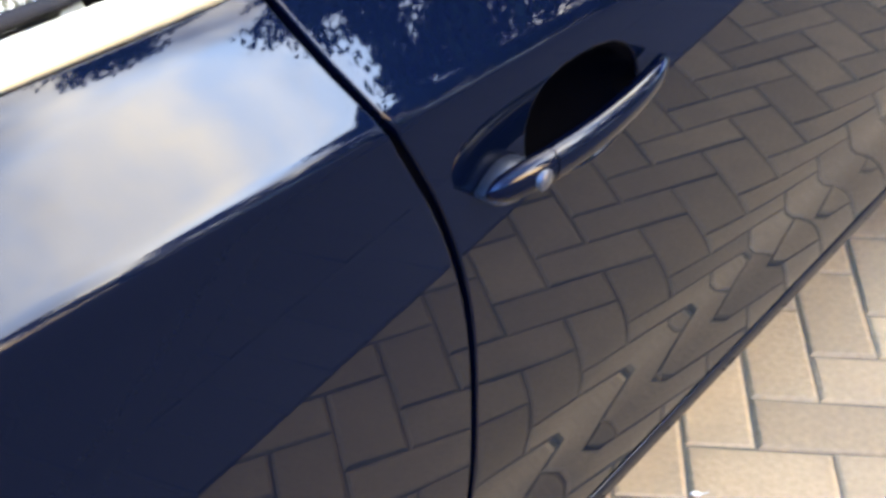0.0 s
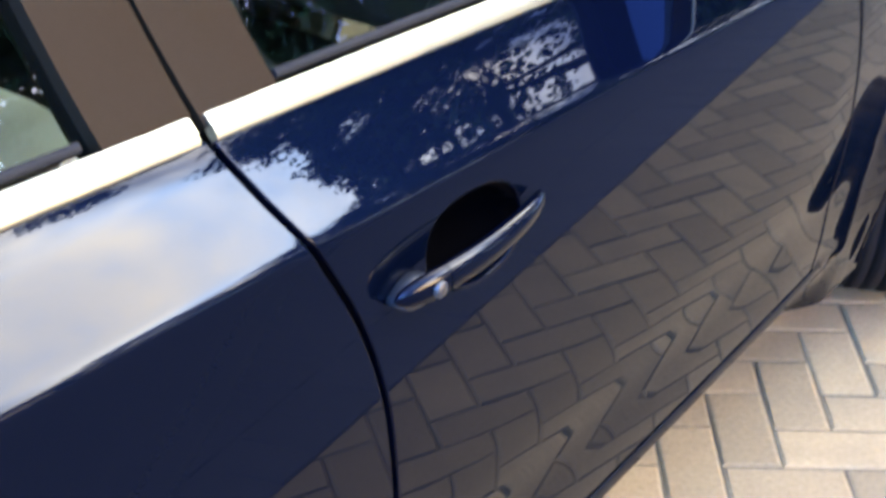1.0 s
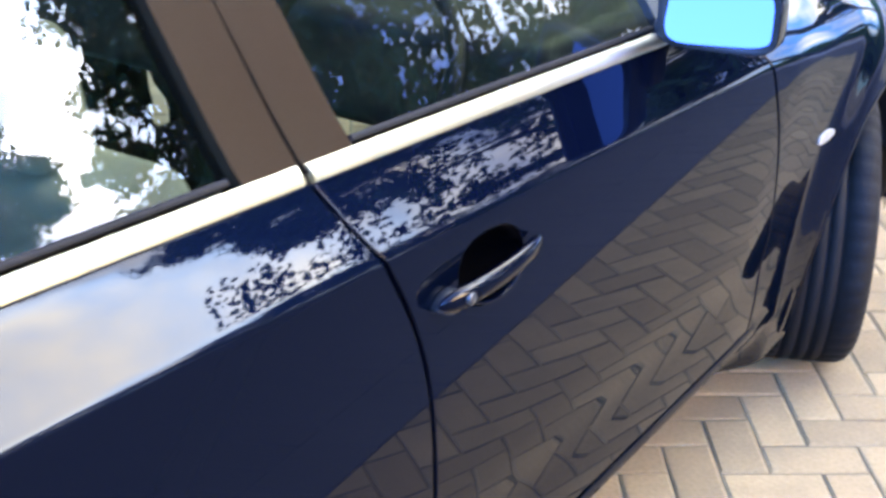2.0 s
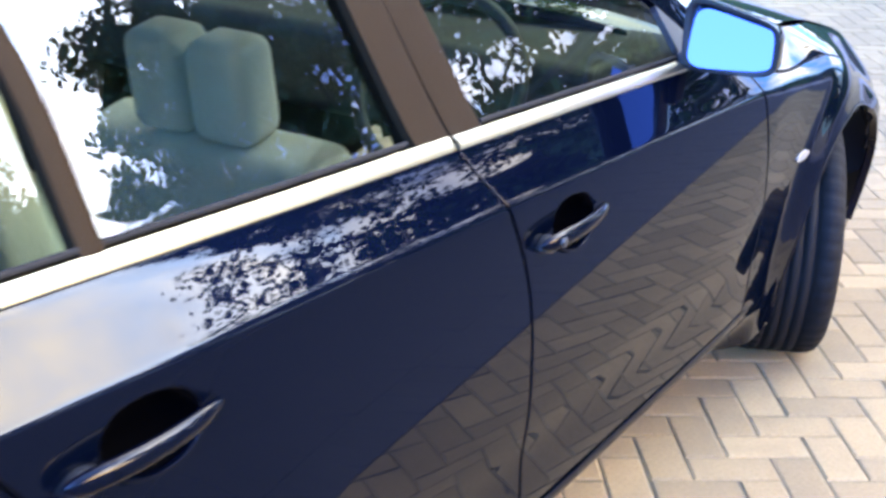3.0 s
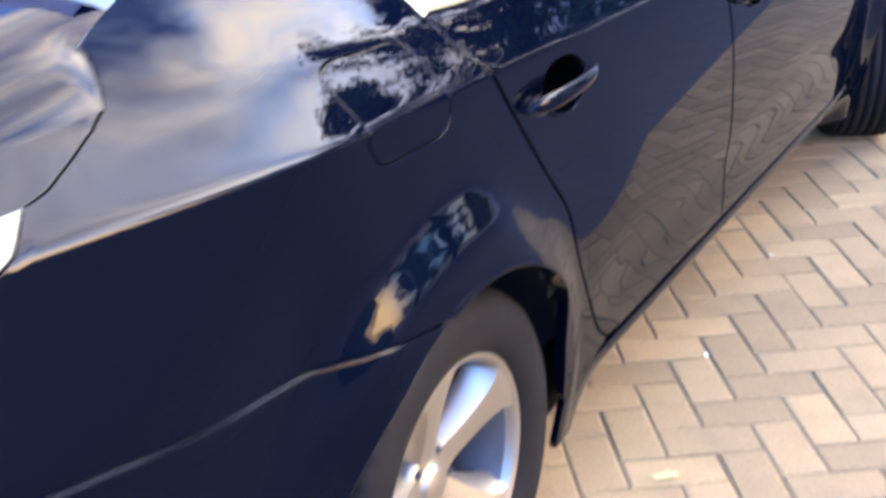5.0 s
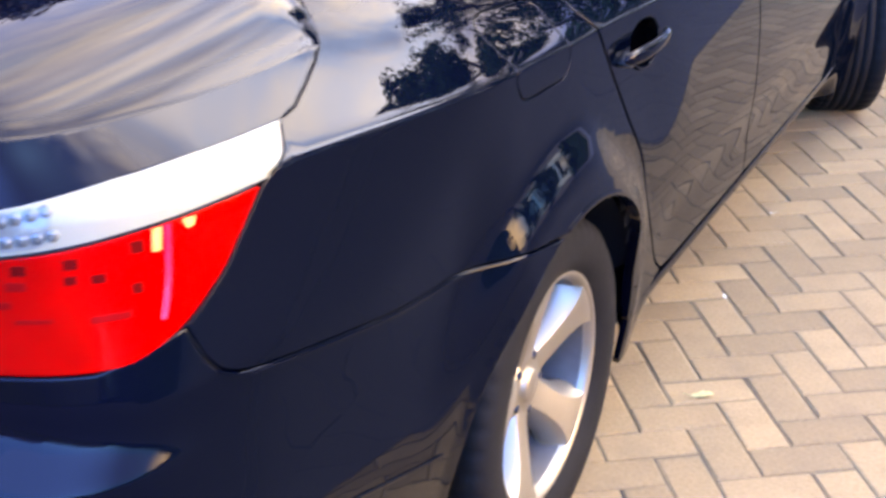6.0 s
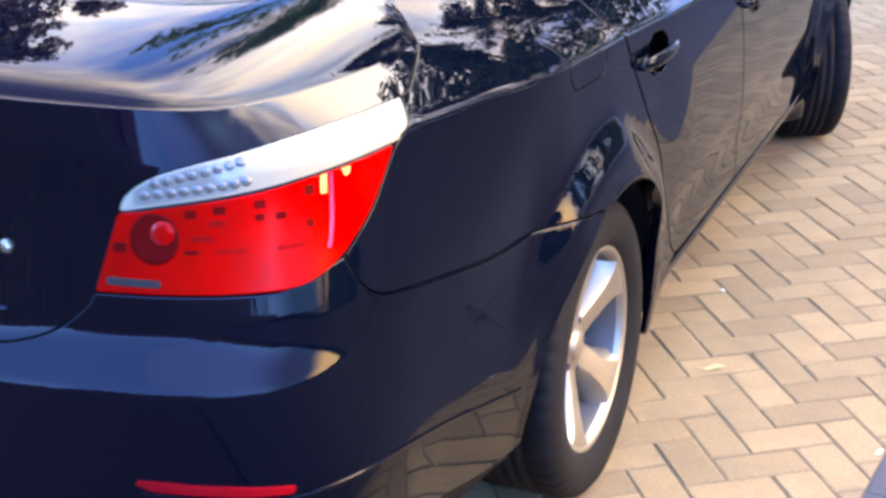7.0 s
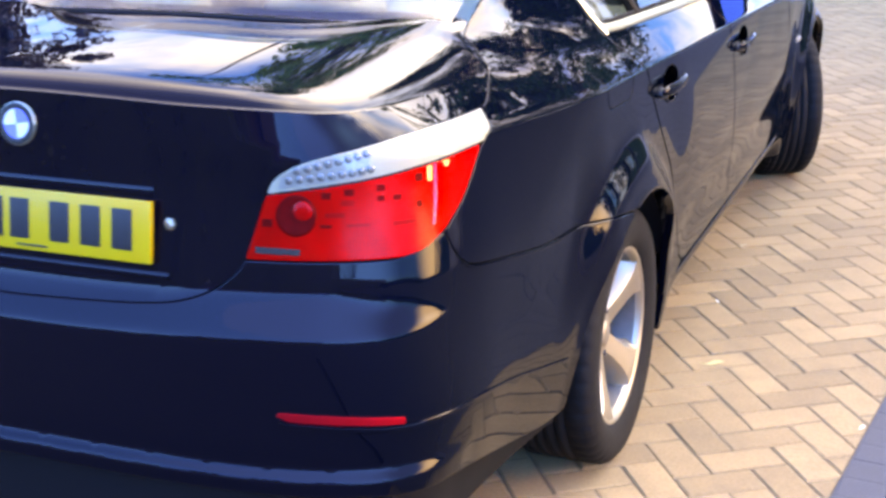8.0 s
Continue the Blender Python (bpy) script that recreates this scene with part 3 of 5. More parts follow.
def loft(rings, close=True, caps=True):
    bm = bmesh.new()
    rows = [[bm.verts.new(tuple(v)) for v in r] for r in rings]
    m = len(rows[0])
    for a, b in zip(rows, rows[1:]):
        for i in range(m if close else m - 1):
            j = (i + 1) % m
            bm.faces.new((a[i], a[j], b[j], b[i]))
    if caps:
        bm.faces.new(rows[0][::-1])
        bm.faces.new(rows[-1])
    return bm


def door_handle(parent, cup, side, lock):
    s, z, a, b = cup

    def bowl(u, v):
        r2 = ((u - s) / a) ** 2 + ((v - z - 0.12 * (u - s)) / b) ** 2
        depth = 0.058 * np.clip(1 - r2, 0, 1) ** 0.5 + 0.002
        p, n = skin(u, v)
        return p - n * depth[..., None]

    # the bowl is coloured black to stand for the shade inside it
    panel("handle_recess", cup_ring(s, z, a, b), parent, HOLLOW_SHADE, "hollow behind the handle, its deep shade painted black", surface=numeric(bowl), gap=-0.002, hem=0.001, thick=0.003, grid=0.006, side=side, rails=False, step_size=0.006)
    t = np.linspace(math.pi * 1.08, math.pi * 1.86, 18)
    strip("recess_rim", [(s + a * 1.03 * math.cos(u), z + b * 1.04 * math.sin(u) + 0.12 * a * math.cos(u)) for u in t], 0.005, parent, PAINT, proud=0.004, side=side)
    s0, s1 = s + 0.138, s - 0.096

    def bar(f0, f1, n, grow=1.0):
        rings = []
        for f in np.linspace(f0, f1, n):
            u = s0 + (s1 - s0) * f
            zz = z + 0.003 + 0.004 * f
            p, nn = skin(u, zz)
            p, nn = np.array(p), np.array(nn)
            end = math.sqrt(max(0.0, 1 - abs(2 * f - 1) ** 6))
            lift = 0.004 + 0.025 * math.sin(math.pi * min(1, max(0, f * 0.94 + 0.05))) ** 0.5
            hh = (0.0145 - 0.005 * f + 0.001 * math.sin(math.pi * f)) * max(end, 0.12) * grow
            th = 0.0095 * max(end, 0.15) * grow
            ring = []
            for q in np.linspace(0, 2 * math.pi, 17)[:-1]:
                cz, cn = math.sin(q), math.cos(q)
                off = nn * (lift + th * np.sign(cn) * abs(cn) ** 0.8) + np.array((0, 0, 1)) * hh * np.sign(cz) * abs(cz) ** 0.8
                ring.append((p + off) * (side, 1, 1))
            rings.append(ring)
        return rings

    grip = part("door_handle", loft(bar(0.235, 1.0, 26)), PAINT, parent, "dark blue pull handle", True, 60)
    part("handle_cap", loft(bar(0.0, 0.228, 12)), PAINT, parent, "", True, 60)
    # the foot that carries the handle's tail
    rings = []
    for f in np.linspace(0.02, 0.26, 8):
        u = s0 + (s1 - s0) * f
        p, nn = skin(u, z - 0.004)
        w = 0.015 * math.sin(math.pi * (f - 0.02) / 0.24 * 0.9 + 0.15)
        rings.append([(np.array(p) + np.array((0, 0, k)) * w + np.array(nn) * h) * (side, 1, 1) for k, h in ((-1, -0.003), (1, -0.003), (0.8, 0.018), (-0.8, 0.018))])
    part("handle_foot", loft(rings), BLACKPLASTIC, parent)
    if lock:
        p, nn = skin(s0 - 0.040, z + 0.002)
        v, f = revolve([(0.0, 0.0035), (0.0060, 0.003), (0.0078, 0.0015), (0.0080, -0.012)], (0, 0, 0), 24)
        base = np.array(p) + np.array(nn) * 0.0325
        mesh_object("lock_cylinder", [(base + q) * (side, 1, 1) for q in np.array(v)], f, LOCK, parent, "round dull metal key lock")


def pane(name, outline, parent, side, depth=0.012, label=""):
    ob = panel(name, outline, parent, GLASS, label, lift=-depth, gap=0.0, hem=0.0005, thick=0.003, grid=0.05, side=side, rails=False)
    ob.visible_shadow = False
    return ob


def side_windows(rear, front, side):
    top_r = [(-0.9, 1.395), (-0.5, 1.380), (-0.25, 1.340), (-0.12, 1.300), (-0.05, 1.255)]
    # glass
    pane("quarter_glass", [(-0.095, 1.083), (-0.365, 1.070), (-0.370, 1.36), (-0.12, 1.31), (-0.045, 1.25), (-0.028, 1.20), (-0.045, 1.14)], rear, side)
    pane("window_pane", [(-0.365, 1.070), (-0.98, 1.040), (-1.03, 1.39), (-0.5, 1.385), (-0.370, 1.36)], rear, side)
    pane("window_pane", [(-1.15, 1.028), (-1.83, 0.985), (-2.02, 0.985), (-1.72, 1.26), (-1.5, 1.345), (-1.17, 1.38)], front, side)
    # posts
    strip("window_post", curve([(-0.363, 1.066), (-0.375, 1.21), (-0.367, 1.30), (-0.36, 1.37)], 14), 0.036, rear, PILLAR, proud=0.004, side=side, base=-0.016)
    strip("pillar_cover", curve([(-1.019, 1.030), (-1.016, 1.11), (-1.014, 1.20), (-1.01, 1.40)], 14), 0.086, rear, PILLAR, "matt black pillar cover", proud=0.003, side=side, base=-0.03)
    strip("pillar_cover", curve([(-1.113, 1.024), (-1.108, 1.11), (-1.103, 1.20), (-1.09, 1.40)], 14), 0.088, front, PILLAR, "matt black pillar cover", proud=0.003, side=side, base=-0.03)
    # bright mouldings
    strip("waist_moulding", belt_line(-0.070, -1.056, 40, 0.0065), 0.0235, rear, CHROME, "satin bright waist moulding", proud=0.006, side=side)
    strip("waist_moulding", belt_line(-1.072, -1.93, 40, 0.0057), 0.0228, front, CHROME, "satin bright waist moulding", proud=0.006, side=side)
    strip("window_surround", [(a - 0.018, b) for a, b in C_OUT], 0.024, rear, CHROME, "satin bright window surround", proud=0.006, side=side, base=-0.02)
    strip("window_seal", belt_line(-0.09, -0.96, 40, 0.0235), 0.008, rear, SEAL, proud=0.003, side=side, base=-0.02)
    strip("window_seal", belt_line(-1.16, -1.93, 40, 0.0225), 0.008, front, SEAL, proud=0.003, side=side, base=-0.02)
    # roof rail over the doors and the front pillar
    panel("roof_rail", [(-0.9, 1.418), (-0.9, 1.398), (-1.2, 1.39), (-1.5, 1.352), (-1.72, 1.268), (-2.05, 0.985), (-2.18, 0.945), (-2.20, 0.955), (-1.95, 1.16), (-1.75, 1.305), (-1.5, 1.385), (-1.2, 1.414)], front, PAINT, side=side, gap=0.0, rails=False)


for side in (1, -1):
    door = panel("rear_door", REAR_DOOR, car, PAINT, "dark blue rear door", holes=[cup_ring(*REAR_CUP)], side=side)
    front = panel("front_door", FRONT_DOOR, car, PAINT, "dark blue front door", holes=[cup_ring(*FRONT_CUP)], side=side)
    door_handle(door, REAR_CUP, side, False)
    door_handle(front, FRONT_CUP, side, True)
    side_windows(door, front, side)
    sill = panel("sill", [(-0.36, 0.335), (-0.345, 0.21)] + [(s, 0.20) for s in np.linspace(-0.5, -2.45, 20)] + [(-2.55, 0.21), (-2.53, 0.335)] + [(s, 0.336) for s in np.linspace(-2.4, -0.5, 20)], car, PAINT, side=side, gap=0.001)
    # rear quarter with the rear pillar up to the roof
    quarter = panel("rear_quarter", GAP_C + [(-0.50, 0.336), (-0.36, 0.30)] + arch_arc(0, 0, 105, 40) + SEAM + LIGHT_OUT[:18][::-1] + LID_SIDE[::-1]
                    + [(0.40, 1.160), (0.336, 1.186), (0.283, 1.212), (0.182, 1.260), (0.04, 1.320), (-0.12, 1.376), (-0.30, 1.402), (-0.6, 1.415), (-0.9, 1.418)] + C_OUT[::-1],
                    car, PAINT, "dark blue rear wing with fuel flap", holes=[FUEL], side=side, gap=0.0026, hem=0.0018)
    panel("fuel_flap", FUEL, car, PAINT, "rounded square fuel flap", side=side, step_size=0.01, gap=0.0002, hem=0.0018)
    fender = panel("front_wing", GAP_F + [(-2.3, 0.32), (-2.44, 0.28)] + arch_arc(1, 175, 20, 40) + [(-3.30, 0.46), (-3.36, 0.62), (-3.42, 0.74), (-3.3, 0.800), (-3.0, 0.868), (-2.7, 0.905), (-2.4, 0.928), (-2.2, 0.935)], car, PAINT, side=side)

# inner shell, black, behind the gaps; below the bumper its black stands for shadow
def shell():
    s = np.append(np.arange(-3.5, S_END - 0.02, 0.04), S_END)
    verts, faces = [], []
    zs = np.r_[np.linspace(0.24, 1.02, 16)]
    for side in (1, -1):
        base = len(verts)
        for a in s:
            deep = -0.022 - 0.055 * sum(np.exp(-((a - q[0]) / 0.12) ** 6 - ((zs - q[1]) / 0.09) ** 6) for q in (REAR_CUP, FRONT_CUP))
            p, n = skin(np.full(len(zs), a), np.minimum(zs, crease_z(a) + 0.02))
            p = p + n * deep[:, None]
            verts += [tuple(q * (side, 1, 1)) for q in p]
        for i in range(len(s) - 1):
            for j in range(len(zs) - 1):
                y, z = -(s[i] + 0.02), zs[j] + 0.02
                if any(math.hypot(y - yc, z - zr) < ra - 0.002 for yc, zr, ra, _ in ARCHES):
                    continue
                a = base + i * len(zs) + j
                faces.append((a, a + 1, a + len(zs) + 1, a + len(zs)))
    return mesh_object("inner_shell", verts, faces, INNER, car)


shell()

# ---------------------------------------------------------------- tail
LID_LOW = curve([(1.434, 0.838), (1.452, 0.816), (1.490, 0.788), (1.545, 0.766), (1.62, 0.753), (1.78, 0.743), (S_END, 0.738)], 30)


LIP = curve([(0.4970, 1.0845), (0.6000, 1.0785), (0.7040, 1.0770), (0.8480, 1.0790), (1.0000, 1.0800), (1.1000, 1.0810), (1.1800, 1.0830), (1.2500, 1.0880), (1.3100, 1.0950), (1.3800, 1.0995), (1.5000, 1.1020), (1.6400, 1.1050), (1.7800, 1.1090), (S_END, 1.111)], 90)


def lid_rim(x):
    """How far the lid's rim is rounded: deep along the tail, slight along the sides."""
    return 0.006 + 0.020 * (1 - step(np.abs(x), 0.30, 0.75))


def lid_terms(x, y):
    """Low powers of the place, even across the car, so that the lid stays fair."""
    u, v = (x / 0.7) ** 2, (y + 0.75) / 0.35
    return np.stack([u ** i * v ** j for i in range(4) for j in range(4) if i + j <= 4], -1)


# the lid's ridge in plan, against the run along the outline
RIDGE_S = (0.497, 0.600, 0.704, 0.848, 1.000, 1.100, 1.180, 1.250, 1.310, 1.380, 1.500, 1.640, 1.780, S_END)
RIDGE_X = (0.717, 0.710, 0.699, 0.681, 0.664, 0.652, 0.639, 0.616, 0.581, 0.527, 0.419, 0.285, 0.147, 0.0)
RIDGE_Y = (-0.497, -0.598, -0.694, -0.804, -0.882, -0.926, -0.969, -1.013, -1.048, -1.071, -1.086, -1.092, -1.093, -1.092)


def ridge_plan(s):
    """A smooth run along the ridge."""
    line = np.array(curve(list(zip(RIDGE_S, RIDGE_X, RIDGE_Y)), 400))
    for _ in range(2):
        inner = np.vstack([2 * line[0] - line[20:0:-1], line, line[-2:-22:-1] * (1, -1, 1) + (0, 0, 0)])
        inner[-20:, 0] = 2 * S_END - line[-2:-22:-1, 0]
        line = np.c_[[np.convolve(inner[:, k], np.ones(41) / 41, "valid") for k in range(3)]].T
    return np.interp(s, line[:, 0], line[:, 1]), np.interp(s, line[:, 0], line[:, 2])


def fit_lid():
    """The fair sheet nearest to the lip's height and a nearly flat deck."""
    side_ = skin(np.array([q[0] for q in LID_SIDE[:4]]), np.array([q[1] for q in LID_SIDE[:4]]))[0]
    lip = np.array(LIP)
    x, y = ridge_plan(lip[:, 0])
    rim = np.vstack([side_, np.c_[x, y, lip[:, 1]]])
    deck = np.array([(x, y, 1.151 + 0.034 * (y + 0.92) - 0.006 * ((y + 0.55) / 0.5) ** 2 - 0.026 * (1 - 0.85 * float(step(y, -0.85, -0.42))) * (x / 0.55) ** 2.4) for y in np.linspace(-1.05, -0.40, 14) for x in np.linspace(0, 0.55, 8)])
    A = np.vstack([lid_terms(rim[:, 0], rim[:, 1]), lid_terms(deck[:, 0], deck[:, 1]) * 0.9])
    return np.linalg.lstsq(A, np.r_[rim[:, 2] + lid_rim(rim[:, 0]), deck[:, 2] * 0.9], rcond=None)[0]


LID_SHEET = fit_lid()


def ridge(s):
    """Places along the lid's ridge, from its front corner to the tail's centre."""
    s = np.asarray(s, float)
    x, y = ridge_plan(np.maximum(s, 0.497))
    z = lid_terms(x, y) @ LID_SHEET - lid_rim(x)
    w = 1 - step(s, 0.50, 0.60)
    return np.stack([x, y, z * (1 - w) + np.interp(s, [q[0] for q in LIP], [q[1] for q in LIP]) * w], -1)


def lid_face(s, z):
    """The lid's skin, ruled straight from the tail lights up to the ridge."""
    s, z = np.asarray(s, float), np.asarray(z, float)
    fold = S_END - np.abs(s - S_END)
    hand = np.where(s > S_END, -1.0, 1.0)[..., None] ** np.array([1, 0, 0])
    low_s = [q[0] for q in LID_SIDE[4:-1]] + [q[0] for q in LIGHT_TOP[::-1]][:-4] + [1.46, S_END]
    low_z = [q[1] for q in LID_SIDE[4:-1]] + [q[1] for q in LIGHT_TOP[::-1]][:-4] + [1.045, 1.045]
    top = np.interp(fold, [q[0] for q in LIP], [q[1] for q in LIP])
    low = np.minimum(np.interp(fold, low_s, low_z), top - 0.004)
    f = np.maximum(0, (z - low) / (top - low))[..., None]
    base = skin(fold, np.minimum(z, low))[0]
    p = base + f * (ridge(fold) - skin(fold, low)[0])
    return p * hand


def both(line):
    """A line that ends at the tail's centre, and its mirror image."""
    return list(line) + [(2 * S_END - s, z) for s, z in list(line)[::-1][1:]]


def bumper_foot(s):
    """The height of the bumper's lower edge, which climbs from the wheel to the tail."""
    return float(np.interp(S_END - abs(s - S_END), (0.38, 0.50, 0.60, 0.70, 0.87, 1.02, 1.20), (0.280, 0.289, 0.311, 0.333, 0.372, 0.404, 0.416)))


bumper_half = arch_arc(0, 184, 106, 24) + SEAM[1:] + LIGHT_OUT[24:] + LID_LOW[1:]
across = np.arange(0.9, 2 * S_END - 0.9, 0.02)
BUMPER_ROWS = np.vstack([np.c_[across, ledge_z(S_END - np.abs(across - S_END)) + k] for k in (-0.010, -0.006, -0.003, 0.0, 0.003, 0.006, 0.010, 0.020, 0.035, 0.050, 0.060, 0.066, 0.072, 0.080)] + [np.c_[across, np.full(len(across), k)] for k in (0.438, 0.444, 0.450, 0.456, 0.462, 0.468, 0.474)])
bumper = panel("rear_bumper", both(bumper_half) + [(2 * S_END - s, bumper_foot(s)) for s in np.linspace(0.42, 2 * S_END - 0.42, 80)], car, PAINT, "dark blue rear bumper", rails=False, gap=0.0005, hem=0.0035, extra=BUMPER_ROWS)
lid_half = LID_LOW[::-1] + [(1.430, 0.85), (1.410, 0.91)] + LIGHT_TOP + LID_SIDE[::-1][1:-5]
lid = panel("boot_lid", both([(s, z + (0.0022 if s > 1.1 else 0.0008)) for s, z in LIP])[::-1] + [(s, z) for s, z in lid_half[::-1]] + [(2 * S_END - s, z) for s, z in lid_half[1:]], car, PAINT, "dark blue boot lid", gap=0.0, hem=0.0015, rails=False, surface=numeric(lid_face))


def lid_top():
    lipp = ridge(np.linspace(0.497, S_END, 120))
    start = skin(np.array([q[0] for q in LID_SIDE[:4]]), np.array([q[1] for q in LID_SIDE[:4]]))[0]
    right = [tuple(p) for p in start] + [tuple(p) for p in lipp]
    outline = right + [(-x, y, z) for x, y, z in right[::-1][1:]]
    front = [(-x, -0.40 + 0.03 * (x / 0.6) ** 2) for x in np.linspace(-0.62, 0.62, 30)][::-1]
    ring = np.array(dense([q[:2] for q in outline] + front, 0.015))
    brim = np.array(dense(outline[1:-1], 0.008, False))

    rest = brim[:, 2] + lid_rim(brim[:, 0]) - lid_terms(brim[:, 0], brim[:, 1]) @ LID_SHEET

    def height(x, y):
        x, y = np.asarray(x, float), np.asarray(y, float)
        d2 = (x[:, None] - brim[None, :, 0]) ** 2 + (y[:, None] - brim[None, :, 1]) ** 2
        d = np.sqrt(d2.min(axis=1))
        w = np.exp(-(np.sqrt(d2) - d[:, None]) / 0.06)
        left = (w * rest).sum(1) / w.sum(1)
        return np.stack([x, y, lid_terms(x, y) @ LID_SHEET + left * np.exp(-d / 0.05) - lid_rim(x) * np.exp(-d / 0.024)], -1)

    extra = [shrink(ring, dd) for dd in (0.004, 0.009, 0.015, 0.023, 0.034)]
    v2, tris, rings = fill(ring, (), 0.025, False, np.vstack(extra))
    d = 0.0015
    p = height(v2[:, 0], v2[:, 1])
    a = height(v2[:, 0] + d, v2[:, 1]) - height(v2[:, 0] - d, v2[:, 1])
    b = height(v2[:, 0], v2[:, 1] + d) - height(v2[:, 0], v2[:, 1] - d)
    n = np.cross(a, b)
    n /= np.linalg.norm(n, axis=1)[:, None]
    faces = [f if np.cross(p[f[1]] - p[f[0]], p[f[2]] - p[f[0]])[2] > 0 else f[::-1] for f in tris]
    return mesh_object("lid_top", p, faces, PAINT, lid, "", True, n)


lid_top()

PINKLENS = material("pink_lens_fold", (0.85, 0.02, 0.06), 0.1, coat=0.5)
PARTMARK = material("grey_part_mark", (0.020, 0.017, 0.014), 0.5, spec=0.2)
LAMPGREY = material("grey_lamp_dome", (0.1360, 0.1320, 0.1160), 0.12, 0.5, coat=0.6, vary=0.25, scale=120)
LAMPBED = material("silver_lamp_bed", (0.1920, 0.1840, 0.1520), 0.3, 0.35, coat=0.6, vary=0.3, scale=70)
REDDEEP = material("deep_red_insert", (0.27, 0.002, 0.002), 0.4, vary=0.4, scale=60, spec=0.05)
# lights: reflector bowl behind, red and clear lenses in front
for side in (1, -1):
    lamp_body = panel("tail_light", LIGHT_OUT + [(1.434, 0.841), (1.410, 0.905)] + LIGHT_TOP[:-1], car, REFLECTOR, "tail light with clear upper band and red lower lens", lift=-0.035, gap=0.006, rails=False, side=side)
    panel("red_lens", RED_TOP[:-1] + LIGHT_OUT[6:] + [(1.414, 0.90)], lamp_body, REDLENS, "bright red ribbed lens", gap=0.0015, hem=0.003, thick=0.012, side=side, rails=False, lift=0.001)
    panel("clear_lens", RED_TOP + LIGHT_OUT[:6][::-1] + LIGHT_TOP[::-1][1:-1], lamp_body, WHITELENS, "clear upper lens band", gap=0.0005, hem=0.003, thick=0.012, side=side, rails=False, lift=0.001)
    strip("lens_divider", RED_TOP[1:-1], 0.004, lamp_body, SEAL, proud=0.0015, side=side)
    # a silvered bed with rows of small lamps behind the clear band
    bed_top = [q for q in LIGHT_TOP if 1.17 < q[0] < 1.375]
    bed_low = [q for q in RED_TOP if 1.17 < q[0] < 1.385]
    panel("lamp_bed", [(a, b - 0.005) for a, b in bed_top] + [(1.160, 1.030), (1.178, 0.992)] + [(a, b + 0.006) for a, b in bed_low[::-1]], lamp_body, LAMPBED, "silvered bed of the small lamps", gap=0, hem=0.0006, thick=0.002, lift=0.0015, side=side, rails=False, grid=0.03)
    for s, z in [(1.328 - 0.0222 * k, 1.000 + 0.0040 * k) for k in range(8)] + [(1.345 - 0.0225 * k, 0.983 + 0.0022 * k) for k in range(9)]:
        p, n = skin(s, z, 0.0020)
        v, f = revolve([(0.0, 0.0016), (0.0034, 0.0024), (0.0062, 0.0012), (0.0072, 0.0003), (0.0075, -0.002)], (0, 0, 0), 14)
        turn = Vector((1, 0, 0)).rotation_difference(Vector(n)).to_matrix()
        mesh_object("small_lamp", [np.array(turn @ Vector(q) + Vector(p)) * (side, 1, 1) for q in v], f, LAMPGREY, lamp_body)
    # round bulb housing and darker blocks in the red part
    p, n = skin(1.330, 0.922, 0.0006)
    turn = Vector((1, 0, 0)).rotation_difference(Vector(n)).to_matrix()
    REDDARK = bpy.data.materials.get("dark_red_insert") or material("dark_red_insert", (0.12, 0.0012, 0.0010), 0.5, vary=0.4, scale=60, spec=0.04)
    v, f = revolve([(0.0, 0.0012), (0.030, 0.0012), (0.034, 0.0018), (0.037, 0.0012), (0.037, -0.003)], (0, 0, 0), 40)
    mesh_object("bulb_cup", [np.array(turn @ Vector(q) + Vector(p)) * (side, 1, 1) for q in v], f, REDDARK, lamp_body, "dark round bulb cup")
    p, n = skin(1.316, 0.931, 0.0010)
    v, f = revolve([(0.0, 0.0030), (0.010, 0.0027), (0.017, 0.0016), (0.019, -0.001)], (0, 0, 0), 28)
    mesh_object("bulb", [np.array(turn @ Vector(q) + Vector(p)) * (side, 1, 1) for q in v], f, REDLENS, lamp_body, "bright red bulb dome")
    for s, z, w, h in ((1.268, 0.957, 0.010, 0.006), (1.218, 0.962, 0.011, 0.006), (1.222, 0.944, 0.014, 0.005), (1.143, 0.967, 0.011, 0.006), (1.145, 0.949, 0.009, 0.005), (1.103, 0.948, 0.011, 0.005),
                       (1.045, 0.930, 0.008, 0.006), (1.250, 0.923, 0.020, 0.004), (1.269, 0.904, 0.012, 0.003), (1.200, 0.905, 0.026, 0.0025), (1.090, 0.903, 0.030, 0.004), (1.037, 0.976, 0.011, 0.007), (1.389, 0.908, 0.011, 0.007)):
        panel("lens_block", [(s - w, z - h), (s + w, z - h), (s + w, z + h), (s - w, z + h)], lamp_body, REDDARK if w < 0.0125 else REDDEEP, gap=0, hem=0.0007, thick=0.002, lift=0.0016, side=side, rails=False, step_size=0.006, grid=0.02)
    strip("lens_fold", curve([(0.982, 0.994), (0.990, 0.950), (1.000, 0.915), (1.012, 0.888)], 12), 0.006, lamp_body, PINKLENS, proud=0.0022, side=side)
    panel("lens_bar", [(1.412, 0.866), (1.322, 0.864), (1.322, 0.853), (1.412, 0.854)], lamp_body, PARTMARK, "grey part mark", gap=0, hem=0.0006, thick=0.002, lift=0.002, side=side, rails=False, grid=0.02)
